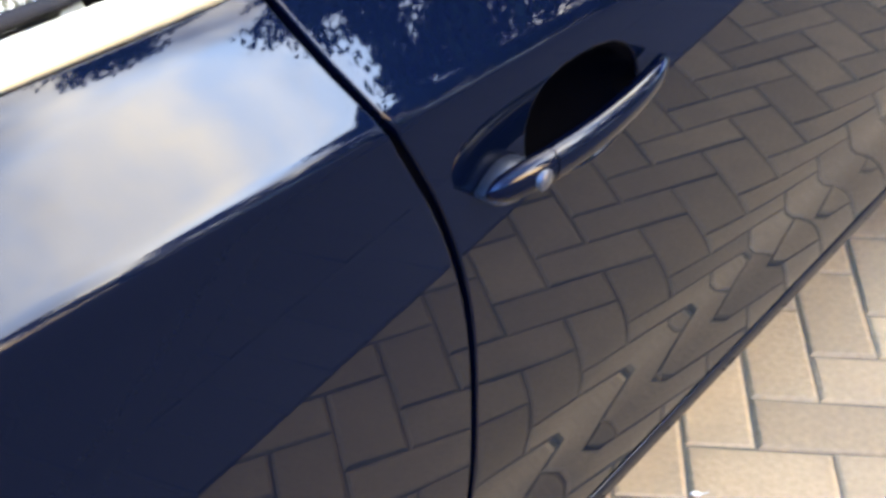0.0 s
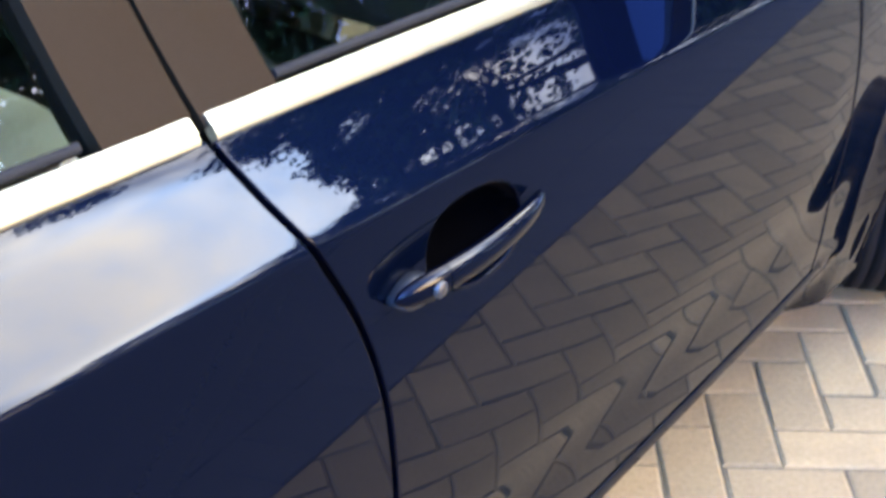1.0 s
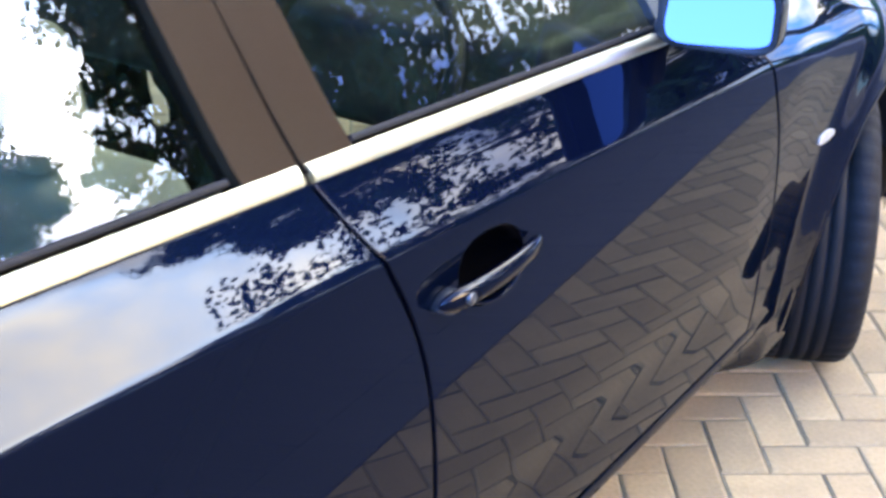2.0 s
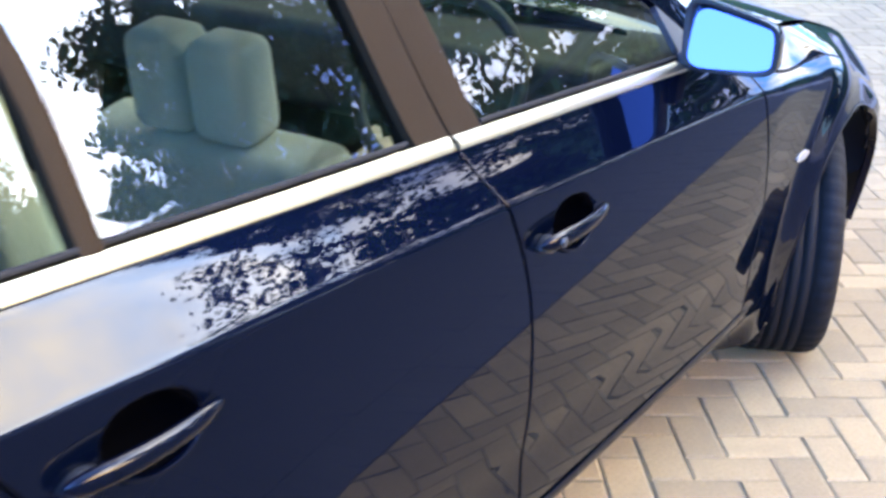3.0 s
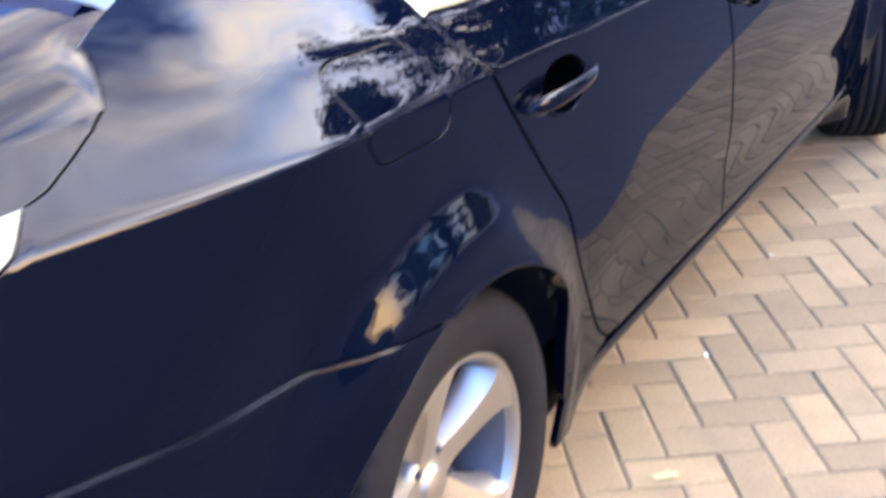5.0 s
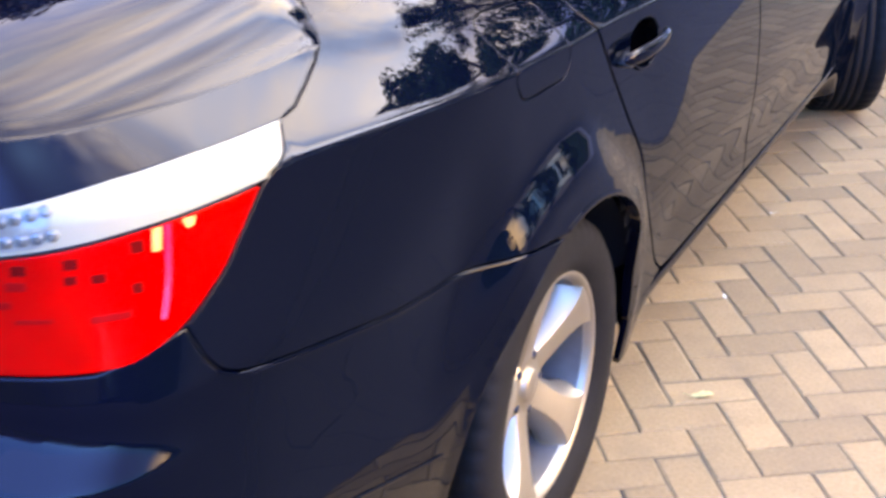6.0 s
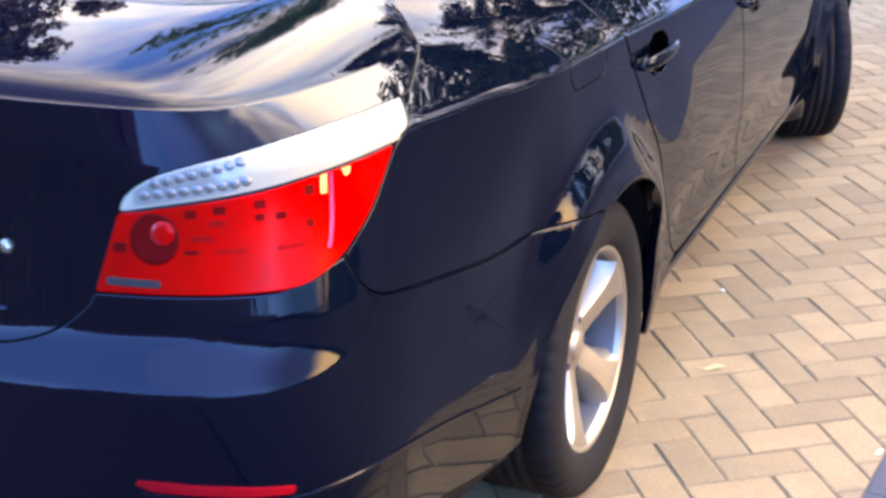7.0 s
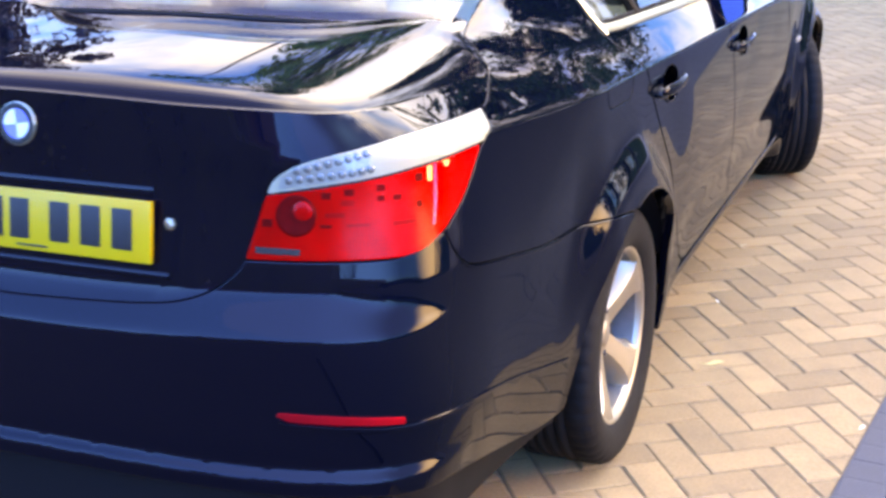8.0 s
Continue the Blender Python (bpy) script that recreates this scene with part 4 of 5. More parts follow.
    # glints in the lens, painted on as two small amber patches
    panel("reflector_patch", [(1.008, 0.992), (0.993, 0.993), (0.999, 0.966), (1.013, 0.966)], lamp_body, AMBER, "amber glint painted on the lens", gap=0, hem=0.0006, thick=0.002, lift=0.0018, side=side, rails=False, grid=0.02)
    panel("reflector_patch", [(0.956, 0.994), (0.934, 0.994), (0.938, 0.984), (0.950, 0.982)], lamp_body, AMBER, "amber glint painted on the lens", gap=0, hem=0.0006, thick=0.002, lift=0.0018, side=side, rails=False, grid=0.02)
    # bumper reflector with a bright sill below it
    panel("bumper_reflector", curve([(1.130, 0.563), (1.20, 0.570), (1.280, 0.575), (1.365, 0.577), (1.345, 0.562), (1.280, 0.558), (1.20, 0.554), (1.130, 0.550)], 30), bumper, REFLEXRED, "slim red reflector", gap=0, hem=0.002, thick=0.008, lift=0.003, side=side, rails=False, step_size=0.01)
    # rounded strip added under the seam to shape its thin bright highlight
    strip("bumper_edge", [(a, b - 0.0046) for a, b in SEAM[2:-3]], 0.0048, bumper, PAINT, proud=0.0030, side=side)
    fold = np.linspace(0.44, 1.10, 40)
    strip("bumper_fold", list(zip(fold, fold_z(fold))), 0.007, bumper, PAINT, proud=0.0022, side=side)
    strip("reflector_sill", curve([(1.09, 0.542), (1.15, 0.543), (1.25, 0.549), (1.36, 0.556)], 20), 0.010, bumper, PAINT, proud=0.005, side=side)

# number plate, bolt and badge on the lid
plate_c = skin(S_END, 0.878)[0]
lean = math.degrees(math.atan2(0.15, 1.0))
PLATE_M = Matrix.Translation((0.045, float(plate_c[1]) - 0.012, 0.878)) @ Euler((radians(-lean), 0, 0)).to_matrix().to_4x4()
bm = bmesh.new()
box(bm, (0, 0, 0), (0.524, 0.008, 0.116), 0.003)
bmesh.ops.transform(bm, matrix=PLATE_M, verts=bm.verts)
plate = part("number_plate", bm, PLATE, lid, "yellow number plate with black characters", True, 40)
for k, cx in enumerate((-0.218, -0.158, -0.088, -0.028, 0.062, 0.131, 0.200)):
    bm = bmesh.new()
    box(bm, (cx, -0.0052, 0.002), (0.044 if k > 1 else 0.04, 0.0016, 0.076), 0.004)
    bmesh.ops.transform(bm, matrix=PLATE_M, verts=bm.verts)
    part("character_bar", bm, INK, plate)
bm = bmesh.new()
box(bm, (0.0, -0.0052, -0.048), (0.07, 0.0012, 0.004))
bmesh.ops.transform(bm, matrix=PLATE_M, verts=bm.verts)
part("maker_bar", bm, INK, plate)
for x in (0.335, -0.300):
    v, f = revolve([(0.0, 0.006), (0.006, 0.006), (0.0085, 0.004), (0.012, 0.003), (0.012, -0.004)], (0, 0, 0), 6)
    base = np.array((x, float(plate_c[1]) + 0.012, 0.893))
    mesh_object("plate_bolt", [base + np.array((q[1], -q[0] - 0.006, q[2])) for q in v], f, CHROME, lid, "bare hexagon bolt", smooth=False)
badge_c, badge_n = skin(S_END, 1.050)
bturn = Vector((1, 0, 0)).rotation_difference(Vector(badge_n)).to_matrix()
v, f = revolve([(0.0, 0.003), (0.030, 0.003), (0.040, 0.004), (0.0415, 0.003), (0.042, -0.004)], (0, 0, 0), 48)
badge = mesh_object("badge", [bturn @ Vector(q) + Vector(badge_c) for q in v], f, CHROME, lid, "round badge with blue and white quarters")
v, f = revolve([(0.0285, 0.0042), (0.030, 0.0052), (0.038, 0.0052), (0.0395, 0.0042)], (0, 0, 0), 48)
mesh_object("badge_ring", [bturn @ Vector(q) + Vector(badge_c) for q in v], f, INK, badge)
for k in range(4):
    ring = [(0.005, 0, 0)] + [(0.005, 0.028 * math.cos(a), 0.028 * math.sin(a)) for a in np.linspace(k * math.pi / 2, (k + 1) * math.pi / 2, 10)]
    vv = ring + [(0.001, b, c) for _, b, c in ring]
    m = len(ring)
    ff = [tuple(range(m))] + [(i, (i + 1) % m, m + (i + 1) % m, m + i) for i in range(m)]
    mesh_object("badge_quarter", [bturn @ Vector(q) + Vector(badge_c) for q in vv], ff, (BADGEBLUE, BADGEWHITE)[k % 2], badge, smooth=False)
# handle recess over the plate
strip("lid_grip", [(s, 0.948) for s in np.linspace(S_END - 0.30, S_END + 0.30, 30)], 0.016, lid, PAINT, proud=0.002)
strip("lid_tray", [(s, 0.800) for s in np.linspace(S_END - 0.34, S_END + 0.34, 30)], 0.012, lid, PAINT, proud=0.003)

# ---------------------------------------------------------------- roof, screens, bonnet
RAIL = curve([(0.447, 1.138), (0.40, 1.160), (0.336, 1.186), (0.283, 1.212), (0.182, 1.260), (0.04, 1.320), (-0.12, 1.376), (-0.30, 1.402), (-0.6, 1.415), (-0.9, 1.418), (-1.2, 1.414), (-1.5, 1.385), (-1.75, 1.305), (-1.95, 1.16), (-2.20, 0.955)], 90)


def cross_loft(name, s_from, s_to, mat, crown, parent, label, trim=0.0, bow=0.0):
    pts = [q for q in RAIL if min(s_from, s_to) <= q[0] <= max(s_from, s_to)]
    p = skin(np.array([q[0] for q in pts]), np.array([q[1] for q in pts]))[0]
    verts, faces, cols = [], [], 33
    for i, (x, y, z) in enumerate(p):
        for j in range(cols):
            q = -1 + 2 * j / (cols - 1)
            c = 1 - abs(q) ** 2.4
            verts.append(((x - trim) * q, y - bow * c, z + crown * c - 0.003))
    for i in range(len(p) - 1):
        for j in range(cols - 1):
            a = i * cols + j
            faces.append((a, a + 1, a + cols + 1, a + cols))
    bm = bmesh.new()
    vs = [bm.verts.new(v) for v in verts]
    for f in faces:
        bm.faces.new([vs[i] for i in f])
    return part(name, bm, mat, parent, label)


cross_loft("roof", -0.12, -1.36, PAINT, 0.045, car, "dark blue roof")


def rear_window():
    """The rear screen: its foot follows the boot lid, its head the roof."""
    pts = [q for q in RAIL if -0.12 <= q[0] <= 0.447]
    p = skin(np.array([q[0] for q in pts]), np.array([q[1] for q in pts]))[0]
    rows = []
    for i, (x, y, z) in enumerate(p):
        f = i / (len(p) - 1)
        row = []
        for j in range(33):
            q = -1 + j / 16
            c = 1 - abs(q) ** 2.6
            row.append(((x - 0.034) * q, y - 0.060 * c * (1 - 0.5 * f), z + (0.028 + 0.019 * f) * c + 0.002))
        rows.append(row)
    glass = part("rear_window", loft(rows, False, False), GLASS_REAR, car, "sloping rear window")
    foot = [[(x + dx, y - dy, z + dz) for x, y, z in rows[0]] for dx, dy, dz in ((0, -0.004, 0.004), (0, 0.006, 0.004), (0, 0.014, 0.0), (0, 0.014, -0.03))]
    part("screen_seal", loft(foot, False, False), SEAL, glass, "black rubber screen seal")
    return glass


rear_screen = rear_window()
front_screen = cross_loft("windscreen", -1.36, -2.20, GLASS, 0.04, car, "sloping windscreen", 0.02, -0.10)
rear_screen.visible_shadow = front_screen.visible_shadow = False


def bonnet():
    rows = []
    edge = curve([(-2.2, 0.938), (-2.4, 0.931), (-2.7, 0.908), (-3.0, 0.871), (-3.3, 0.803), (-3.42, 0.745)], 24)
    p = skin(np.array([q[0] for q in edge]), np.array([q[1] for q in edge]))[0]
    bm = bmesh.new()
    grid = []
    for i, (x, y, z) in enumerate(p):
        row = []
        for j in range(25):
            q = -1 + j / 12
            c = 1 - abs(q) ** 2.2
            row.append(bm.verts.new(((x - 0.004) * q, y + 0.10 * c * (i / 23) - 0.12 * c * (1 - i / 23) ** 2, z + 0.045 * c)))
        grid.append(row)
    for a, b in zip(grid, grid[1:]):
        for i in range(24):
            bm.faces.new((a[i], a[i + 1], b[i + 1], b[i]))
    return part("bonnet", bm, PAINT, car, "dark blue bonnet")


bonnet()
S0 = float(CS[0])
bm = bmesh.new()
grid = []
for s in np.linspace(-3.27, S0 + 0.001, 40):
    row = skin(np.full(18, s), np.linspace(0.22, 0.755, 18), -0.004)[0]
    grid.append(row)
for hand in (1, -1):
    vs = [[bm.verts.new((x * hand, y, z)) for x, y, z in r] for r in grid]
    for a, b in zip(vs, vs[1:]):
        for i in range(17):
            bm.faces.new((a[i], a[i + 1], b[i + 1], b[i]))
part("front_bumper", bm, PAINT, car, "dark blue front bumper")

# ---------------------------------------------------------------- wheels
def wheel(x, y, turn, side):
    hub = new("wheel")
    hub.parent = car
    tagged(hub, "silver five-spoke alloy wheel with worn black tyre")
    w = 0.1125
    prof = [(0.214, -0.09), (0.222, -0.102), (0.255, -w), (0.295, -w + 0.002), (0.315, -w + 0.016), (0.3235, -w + 0.030)]
    edges = [-0.075, -0.045, -0.015, 0.015, 0.045, 0.075]
    for e in edges[:-1]:
        prof += [(0.3235, e - 0.003 + (0 if e > -0.07 else 0.003)), (0.3165, e - 0.002), (0.3165, e + 0.004), (0.325, e + 0.005)]
    prof += [(0.3235, w - 0.024), (0.318, w - 0.011), (0.302, w + 0.001), (0.280, w + 0.005), (0.250, w + 0.003), (0.232, 0.106), (0.222, 0.098), (0.214, 0.09)]
    v, f = revolve(prof, (0, 0, 0), 240)
    # cross cuts in the two outer ribs
    n_ = len(prof)
    for k in range(240):
        for j in range(n_):
            if k % 5 == 0 and prof[j][0] > 0.314 and abs(prof[j][1]) > 0.050:
                x_, y_, z_ = v[k * n_ + j]
                v[k * n_ + j] = (x_, y_ * 0.979, z_ * 0.979)
    tyre = mesh_object("tyre", v, f, RUBBER, hub, "black road tyre with ribbed tread")
    v, f = revolve([(0.226, 0.098), (0.2285, 0.104), (0.226, 0.109), (0.221, 0.110), (0.214, 0.106), (0.209, 0.098), (0.206, 0.090)], (0, 0, 0), 72)
    rim = mesh_object("rim", v, f, ALLOY, hub, "silver painted alloy rim")
    rim.location = (-0.010, 0, 0)
    v, f = revolve([(0.206, 0.090), (0.200, 0.06), (0.196, 0.0), (0.205, -0.09), (0.226, -0.104), (0.228, -0.098)], (0, 0, 0), 72)
    mesh_object("barrel", v, f, BARREL, rim, "dark dusty inner barrel")
    for k in range(5):
        a = radians(28 + 72 * k)
        rows = []
        # a narrow front face with broad sloping flanks, flaring into the rim
        for r, face, base, front, back in ((0.040, 0.027, 0.036, 0.060, 0.02), (0.070, 0.025, 0.040, 0.067, 0.022), (0.105, 0.024, 0.043, 0.078, 0.028), (0.140, 0.026, 0.048, 0.088, 0.036), (0.168, 0.031, 0.056, 0.096, 0.044), (0.190, 0.040, 0.068, 0.102, 0.050), (0.205, 0.055, 0.086, 0.105, 0.056), (0.216, 0.078, 0.108, 0.105, 0.06)):
            ring = []
            for t, d in ((-base, back), (-base, front - 0.032), (-face - 0.004, front - 0.005), (-face, front - 0.001), (-face * 0.4, front + 0.0005), (face * 0.4, front + 0.0005), (face, front - 0.001), (face + 0.004, front - 0.005), (base, front - 0.032), (base, back)):
                ring.append((d, r * math.cos(a) - t * math.sin(a), r * math.sin(a) + t * math.cos(a)))
            rows.append(ring)
        part("spoke", loft(rows), ALLOY, rim, "", True, 35)
        b = a + radians(36)
        v, f = revolve([(0.0, 0.066), (0.007, 0.066), (0.0085, 0.062), (0.0085, 0.05)], (0, 0, 0), 6)
        mesh_object("wheel_bolt", [(q[0], q[1] + 0.056 * math.cos(b), q[2] + 0.056 * math.sin(b)) for q in v], f, DARKMETAL, rim, smooth=False)
    v, f = revolve([(0.0, 0.073), (0.026, 0.072), (0.033, 0.068), (0.034, 0.060), (0.05, 0.064), (0.068, 0.060), (0.074, 0.05), (0.074, 0.03)], (0, 0, 0), 40)
    mesh_object("hub_cap", v, f, ALLOY, rim, "hub with round centre cap")
    v, f = revolve([(0.0, 0.0), (0.16, 0.0), (0.165, -0.006), (0.165, -0.03), (0.07, -0.03)], (0, 0, 0), 48)
    mesh_object("brake_disc", v, f, DARKMETAL, hub, "dark brake disc")
    hub.matrix_basis = pose(x, y, 0.324, 0, 0, turn + (180 if side < 0 else 0)) @ pose(0, 0, 0, 0 if side > 0 else 0, 0, 0)
    return hub


for side in (1, -1):
    wheel(0.782 * side, 0.0, 0, side)
    wheel(0.785 * side, 2.888, 25, side)
    # dark arch liners
    for k, (yc, zr, ra, _) in enumerate(ARCHES):
        verts, faces = [], []
        arc = np.radians(np.linspace(-4 if k else 5, 190, 40))
        for a in arc:
            out = 0.900 - 0.085 * float(step(0.34 - math.sin(a), 0.0, 0.22)) - (0 if k else 0.035 * float(step(-math.cos(a), 0.3, 0.9)))
            for r, x in ((ra + 0.003, out), (ra + 0.006, out - 0.02), (ra + 0.012, 0.55), (0.05, 0.54)):
                verts.append((x * side, yc + r * math.cos(a), zr + r * math.sin(a)))
        for i in range(len(arc) - 1):
            for j in range(3):
                a = i * 4 + j
                faces.append((a, a + 1, a + 5, a + 4))
        mesh_object("arch_liner", verts, faces, INNER, car, "black wheel arch liner")
        # rolled lip
        line = arch_arc(k, -8 if k else 4, 188 if k else 104, 40, 0.004)
        strip("arch_lip", line, 0.010, car, PAINT, proud=0.001, side=side, base=-0.02)
# mirrors
for side in (1, -1):
    rings = []
    for f, y in ((0.0, 1.868), (0.06, 1.874), (0.35, 1.91), (0.65, 1.95), (0.9, 1.985), (1.0, 1.997)):
        k = math.sqrt(max(0.03, 1 - f ** 2.2))
        ring = []
        for a in np.linspace(0, 2 * math.pi, 37)[:-1]:
            ca, sa = math.cos(a), math.sin(a)
            cx, cz = np.sign(ca) * abs(ca) ** 0.36, np.sign(sa) * abs(sa) ** 0.42
            x = 0.946 + 0.094 * k * cx
            z = 1.035 + (0.062 - 0.012 * cx) * k * cz + 0.012 * (1 - f)
            ring.append((x * side, y, z - 0.006 * cx))
        rings.append(ring)
    shell_bm = loft(rings, True, False)
    shell_bm.verts.ensure_lookup_table()
    shell_bm.faces.new(shell_bm.verts[-36:])
    housing = part("door_mirror", shell_bm, PAINT, car, "door mirror with blue-tinted glass", True, 50)
    outer, inner = rings[0], [((0.955 + (abs(x) - 0.955) * 0.88) * side, 1.869 + (1.047 + (z - 1.047) * 0.86 - 1.0) * 0.33 + (abs(x) - 0.955) * 0.88 * 0.12, 1.047 + (z - 1.047) * 0.86) for x, y, z in rings[0]]
    rim_rings = [[(x, y - 0.004, z) for x, y, z in outer], [((0.955 + (abs(x) - 0.955) * 0.90) * side, y - 0.006, 1.047 + (z - 1.047) * 0.88) for x, y, z in outer], inner]
    part("mirror_frame", loft(rim_rings, True, False), BLACKPLASTIC, housing, "black mirror surround")
    bm = bmesh.new()
    back = [bm.verts.new((x, y, z)) for x, y, z in inner]
    bm.faces.new(back)
    part("mirror_glass", bm, MIRRORGLASS, housing, "blue-tinted mirror glass", False)
    bm = bmesh.new()
    box(bm, (0.865 * side, 1.945, 0.985), (0.09, 0.07, 0.032), 0.012)
    part("mirror_foot", bm, BLACKPLASTIC, housing)
    panel("sail_panel", [(-1.93, 0.985), (-2.06, 0.968), (-2.03, 0.995), (-1.99, 1.03), (-1.93, 1.08)], car, BLACKPLASTIC, lift=0.004, gap=0, side=side, rails=False)
    panel("side_repeater", curve([(-2.502, 0.642), (-2.52, 0.636), (-2.55, 0.637), (-2.573, 0.645), (-2.576, 0.652), (-2.556, 0.659), (-2.525, 0.658), (-2.505, 0.651), (-2.502, 0.642)], 30)[:-1], car, INDWHITE, "clear side indicator lens", gap=0, hem=0.003, thick=0.008, lift=0.005, side=side, rails=False, grid=0.02, step_size=0.01)

# ---------------------------------------------------------------- cabin
def cushion(name, centre, size, turn, parent, label="", bevel=0.05):
    bm = bmesh.new()
    box(bm, (0, 0, 0), size, bevel, segments=4)
    for v in bm.verts:
        v.co.x *= 1 - 0.12 * max(0, v.co.z / size[2])
    bmesh.ops.transform(bm, matrix=pose(*centre, *turn), verts=bm.verts)
    return part(name, bm, LEATHER, parent, label, True, 60)


bm = bmesh.new()
box(bm, (0, 0.9, 0.34), (1.5, 3.2, 0.03))
part("cabin_floor", bm, INNER, car)
bm = bmesh.new()
box(bm, (0, 1.44, 0.255), (1.62, 2.06, 0.16), 0.02)
box(bm, (0, -0.78, 0.33), (1.5, 0.66, 0.2), 0.02)
part("underbody", bm, INNER, car, "black underbody")
for x in (0.40, -0.40):
    seat = cushion("front_seat", (x, 1.36, 0.45), (0.52, 0.52, 0.16), (6, 0, 0), car, "cream leather front seat")
    cushion("seat_back", (x, 1.10, 0.69), (0.52, 0.15, 0.58), (16, 0, 0), seat)
    for w in (0.062, -0.062):
        cushion("head_restraint", (x + w, 1.01, 1.055), (0.118, 0.10, 0.17), (10, 0, 0), seat, "half of a cream head restraint", 0.035)
rear_seat = cushion("rear_seat", (0, 0.42, 0.50), (1.32, 0.50, 0.18), (6, 0, 0), car, "cream leather rear bench")
cushion("seat_back", (0, 0.10, 0.77), (1.30, 0.16, 0.56), (20, 0, 0), rear_seat)
for x in (0.40, -0.40):
    cushion("head_restraint", (x, 0.02, 1.10), (0.27, 0.10, 0.17), (12, 0, 0), rear_seat, "cream head restraint", 0.04)
bm = bmesh.new()
box(bm, (0, -0.235, 1.085), (1.22, 0.42, 0.02), 0.005)
part("parcel_shelf", bm, SHELF, car, "pale parcel shelf")
bm = bmesh.new()
box(bm, (0, 2.02, 0.86), (1.44, 0.46, 0.20), 0.05, segments=3)
part("dashboard", bm, BLACKPLASTIC, car)
v, f = [], []
for i in range(40):
    a = 2 * math.pi * i / 40
    for j in range(10):
        b = 2 * math.pi * j / 10
        r = 0.185 + 0.015 * math.cos(b)
        v.append((r * math.cos(a), 0.015 * math.sin(b), r * math.sin(a)))
        f.append((i * 10 + j, i * 10 + (j + 1) % 10, ((i + 1) % 40) * 10 + (j + 1) % 10, ((i + 1) % 40) * 10 + j))
m = pose(0.40, 1.72, 0.90, -25, 0, 0)
mesh_object("steering_wheel", [m @ Vector(q) for q in v], f, BLACKPLASTIC, car, "black steering wheel")
for side in (1, -1):
    for s0, s1 in ((-0.12, -0.97), (-1.10, -1.95)):
        verts, faces = [], []
        for s in np.linspace(s0, s1, 12):
            zt = float(belt_z(s)) + 0.012
            for x, z in ((0.78, 0.42), (0.75, 0.72), (0.77, zt - 0.03), (0.79, zt)):
                verts.append((x * side, -s, z))
        for i in range(11):
            for j in range(3):
                a = i * 4 + j
                faces.append((a, a + 1, a + 5, a + 4))
        mesh_object("door_card", verts, faces, BLACKPLASTIC, car, "dark door lining")

# ---------------------------------------------------------------- ground
ground = thing("ground", "dark asphalt ground", "ground", kind="structure")
mesh_object("asphalt_sheet", [(-400, -400, -0.030), (400, -400, -0.030), (400, 400, -0.030), (-400, 400, -0.030)], [(0, 1, 2, 3)], ASPHALT, ground)
EDGE_X, EDGE_K, BACK_Y = 1.425, 0.105, -1.45
road = thing("driveway", "buff herringbone block paving with narrow sanded joints", "paving", kind="structure")
mesh_object("sand_bed", [(-9, BACK_Y, -0.0036), (EDGE_X + BACK_Y * EDGE_K, BACK_Y, -0.0036), (EDGE_X + 9.2 * EDGE_K, 9.2, -0.0036), (-9, 9.2, -0.0036)], [(0, 1, 2, 3)], SAND, road)
LAT_O, LAT_T, PITCH = (0.936, 0.954), radians(35.0), 0.102


def lattice(a, b):
    c, s = math.cos(LAT_T), math.sin(LAT_T)
    return LAT_O[0] + PITCH * (a * c - b * s), LAT_O[1] + PITCH * (a * s + b * c)


def block_mesh(name, length, width, seed, top=0.0):
    rng = random.Random(seed)
    bm = bmesh.new()
    w, l = width / 2, length / 2
    rings = []
    for inset_, z in ((0.0, -0.05), (0.0, top - 0.0048), (0.0022, top - 0.0018), (0.0065, top)):
        ring = []
        for sx, sy in ((-1, -1), (1, -1), (1, 1), (-1, 1)):
            j = 0.0012
            ring.append(bm.verts.new((sx * (l - inset_) + rng.uniform(-j, j), sy * (w - inset_) + rng.uniform(-j, j), z + rng.uniform(-0.0008, 0.0008) * (z > -0.04))))
        rings.append(ring)
    for a, c in zip(rings, rings[1:]):
        for i in range(4):
            bm.faces.new((a[i], a[(i + 1) % 4], c[(i + 1) % 4], c[i]))
    bm.faces.new(rings[-1])
    me = bpy.data.meshes.new(name)
    bm.to_mesh(me)
    bm.free()
    return me


BLOCKS = [block_mesh("block", 0.2008, 0.0988, k) for k in range(6)]
for me in BLOCKS:
    me.materials.append(BLOCK)
blocks, rim_blocks = [], []
for i in range(-90, 90):
    for j in range(-45, 45):
        for kind in (0, 1):
            a, b = i + 2 * j, i - 2 * j
            ca, cb, turn = (a + 0.5, b + 1.0, 90) if kind == 0 else (a + 2.0, b + 0.5, 0)
            x, y = lattice(ca, cb)
            gap = EDGE_X + EDGE_K * y - x
            if x > -8.5 and gap > -0.11 and BACK_Y - 0.1 < y < 9.1:
                (blocks if gap > 0.13 and y > BACK_Y + 0.12 else rim_blocks).append((x, y, turn))
rng = random.Random(4)
near = sorted(blocks, key=lambda q: (q[0] - 1.05) ** 2 * 3 + (q[1] - 1.2) ** 2)
own = [q for q in near if q[0] > 0.55][:300]
ownset = set(own)
for x, y, turn in own:
    ob = new("block", rng.choice(BLOCKS))
    ob.parent = road
    ob.matrix_basis = pose(x, y, rng.uniform(-0.0012, 0.0012), rng.uniform(-0.5, 0.5), rng.uniform(-0.5, 0.5), math.degrees(LAT_T) + turn + rng.uniform(-0.5, 0.5))
verts, faces = [], []
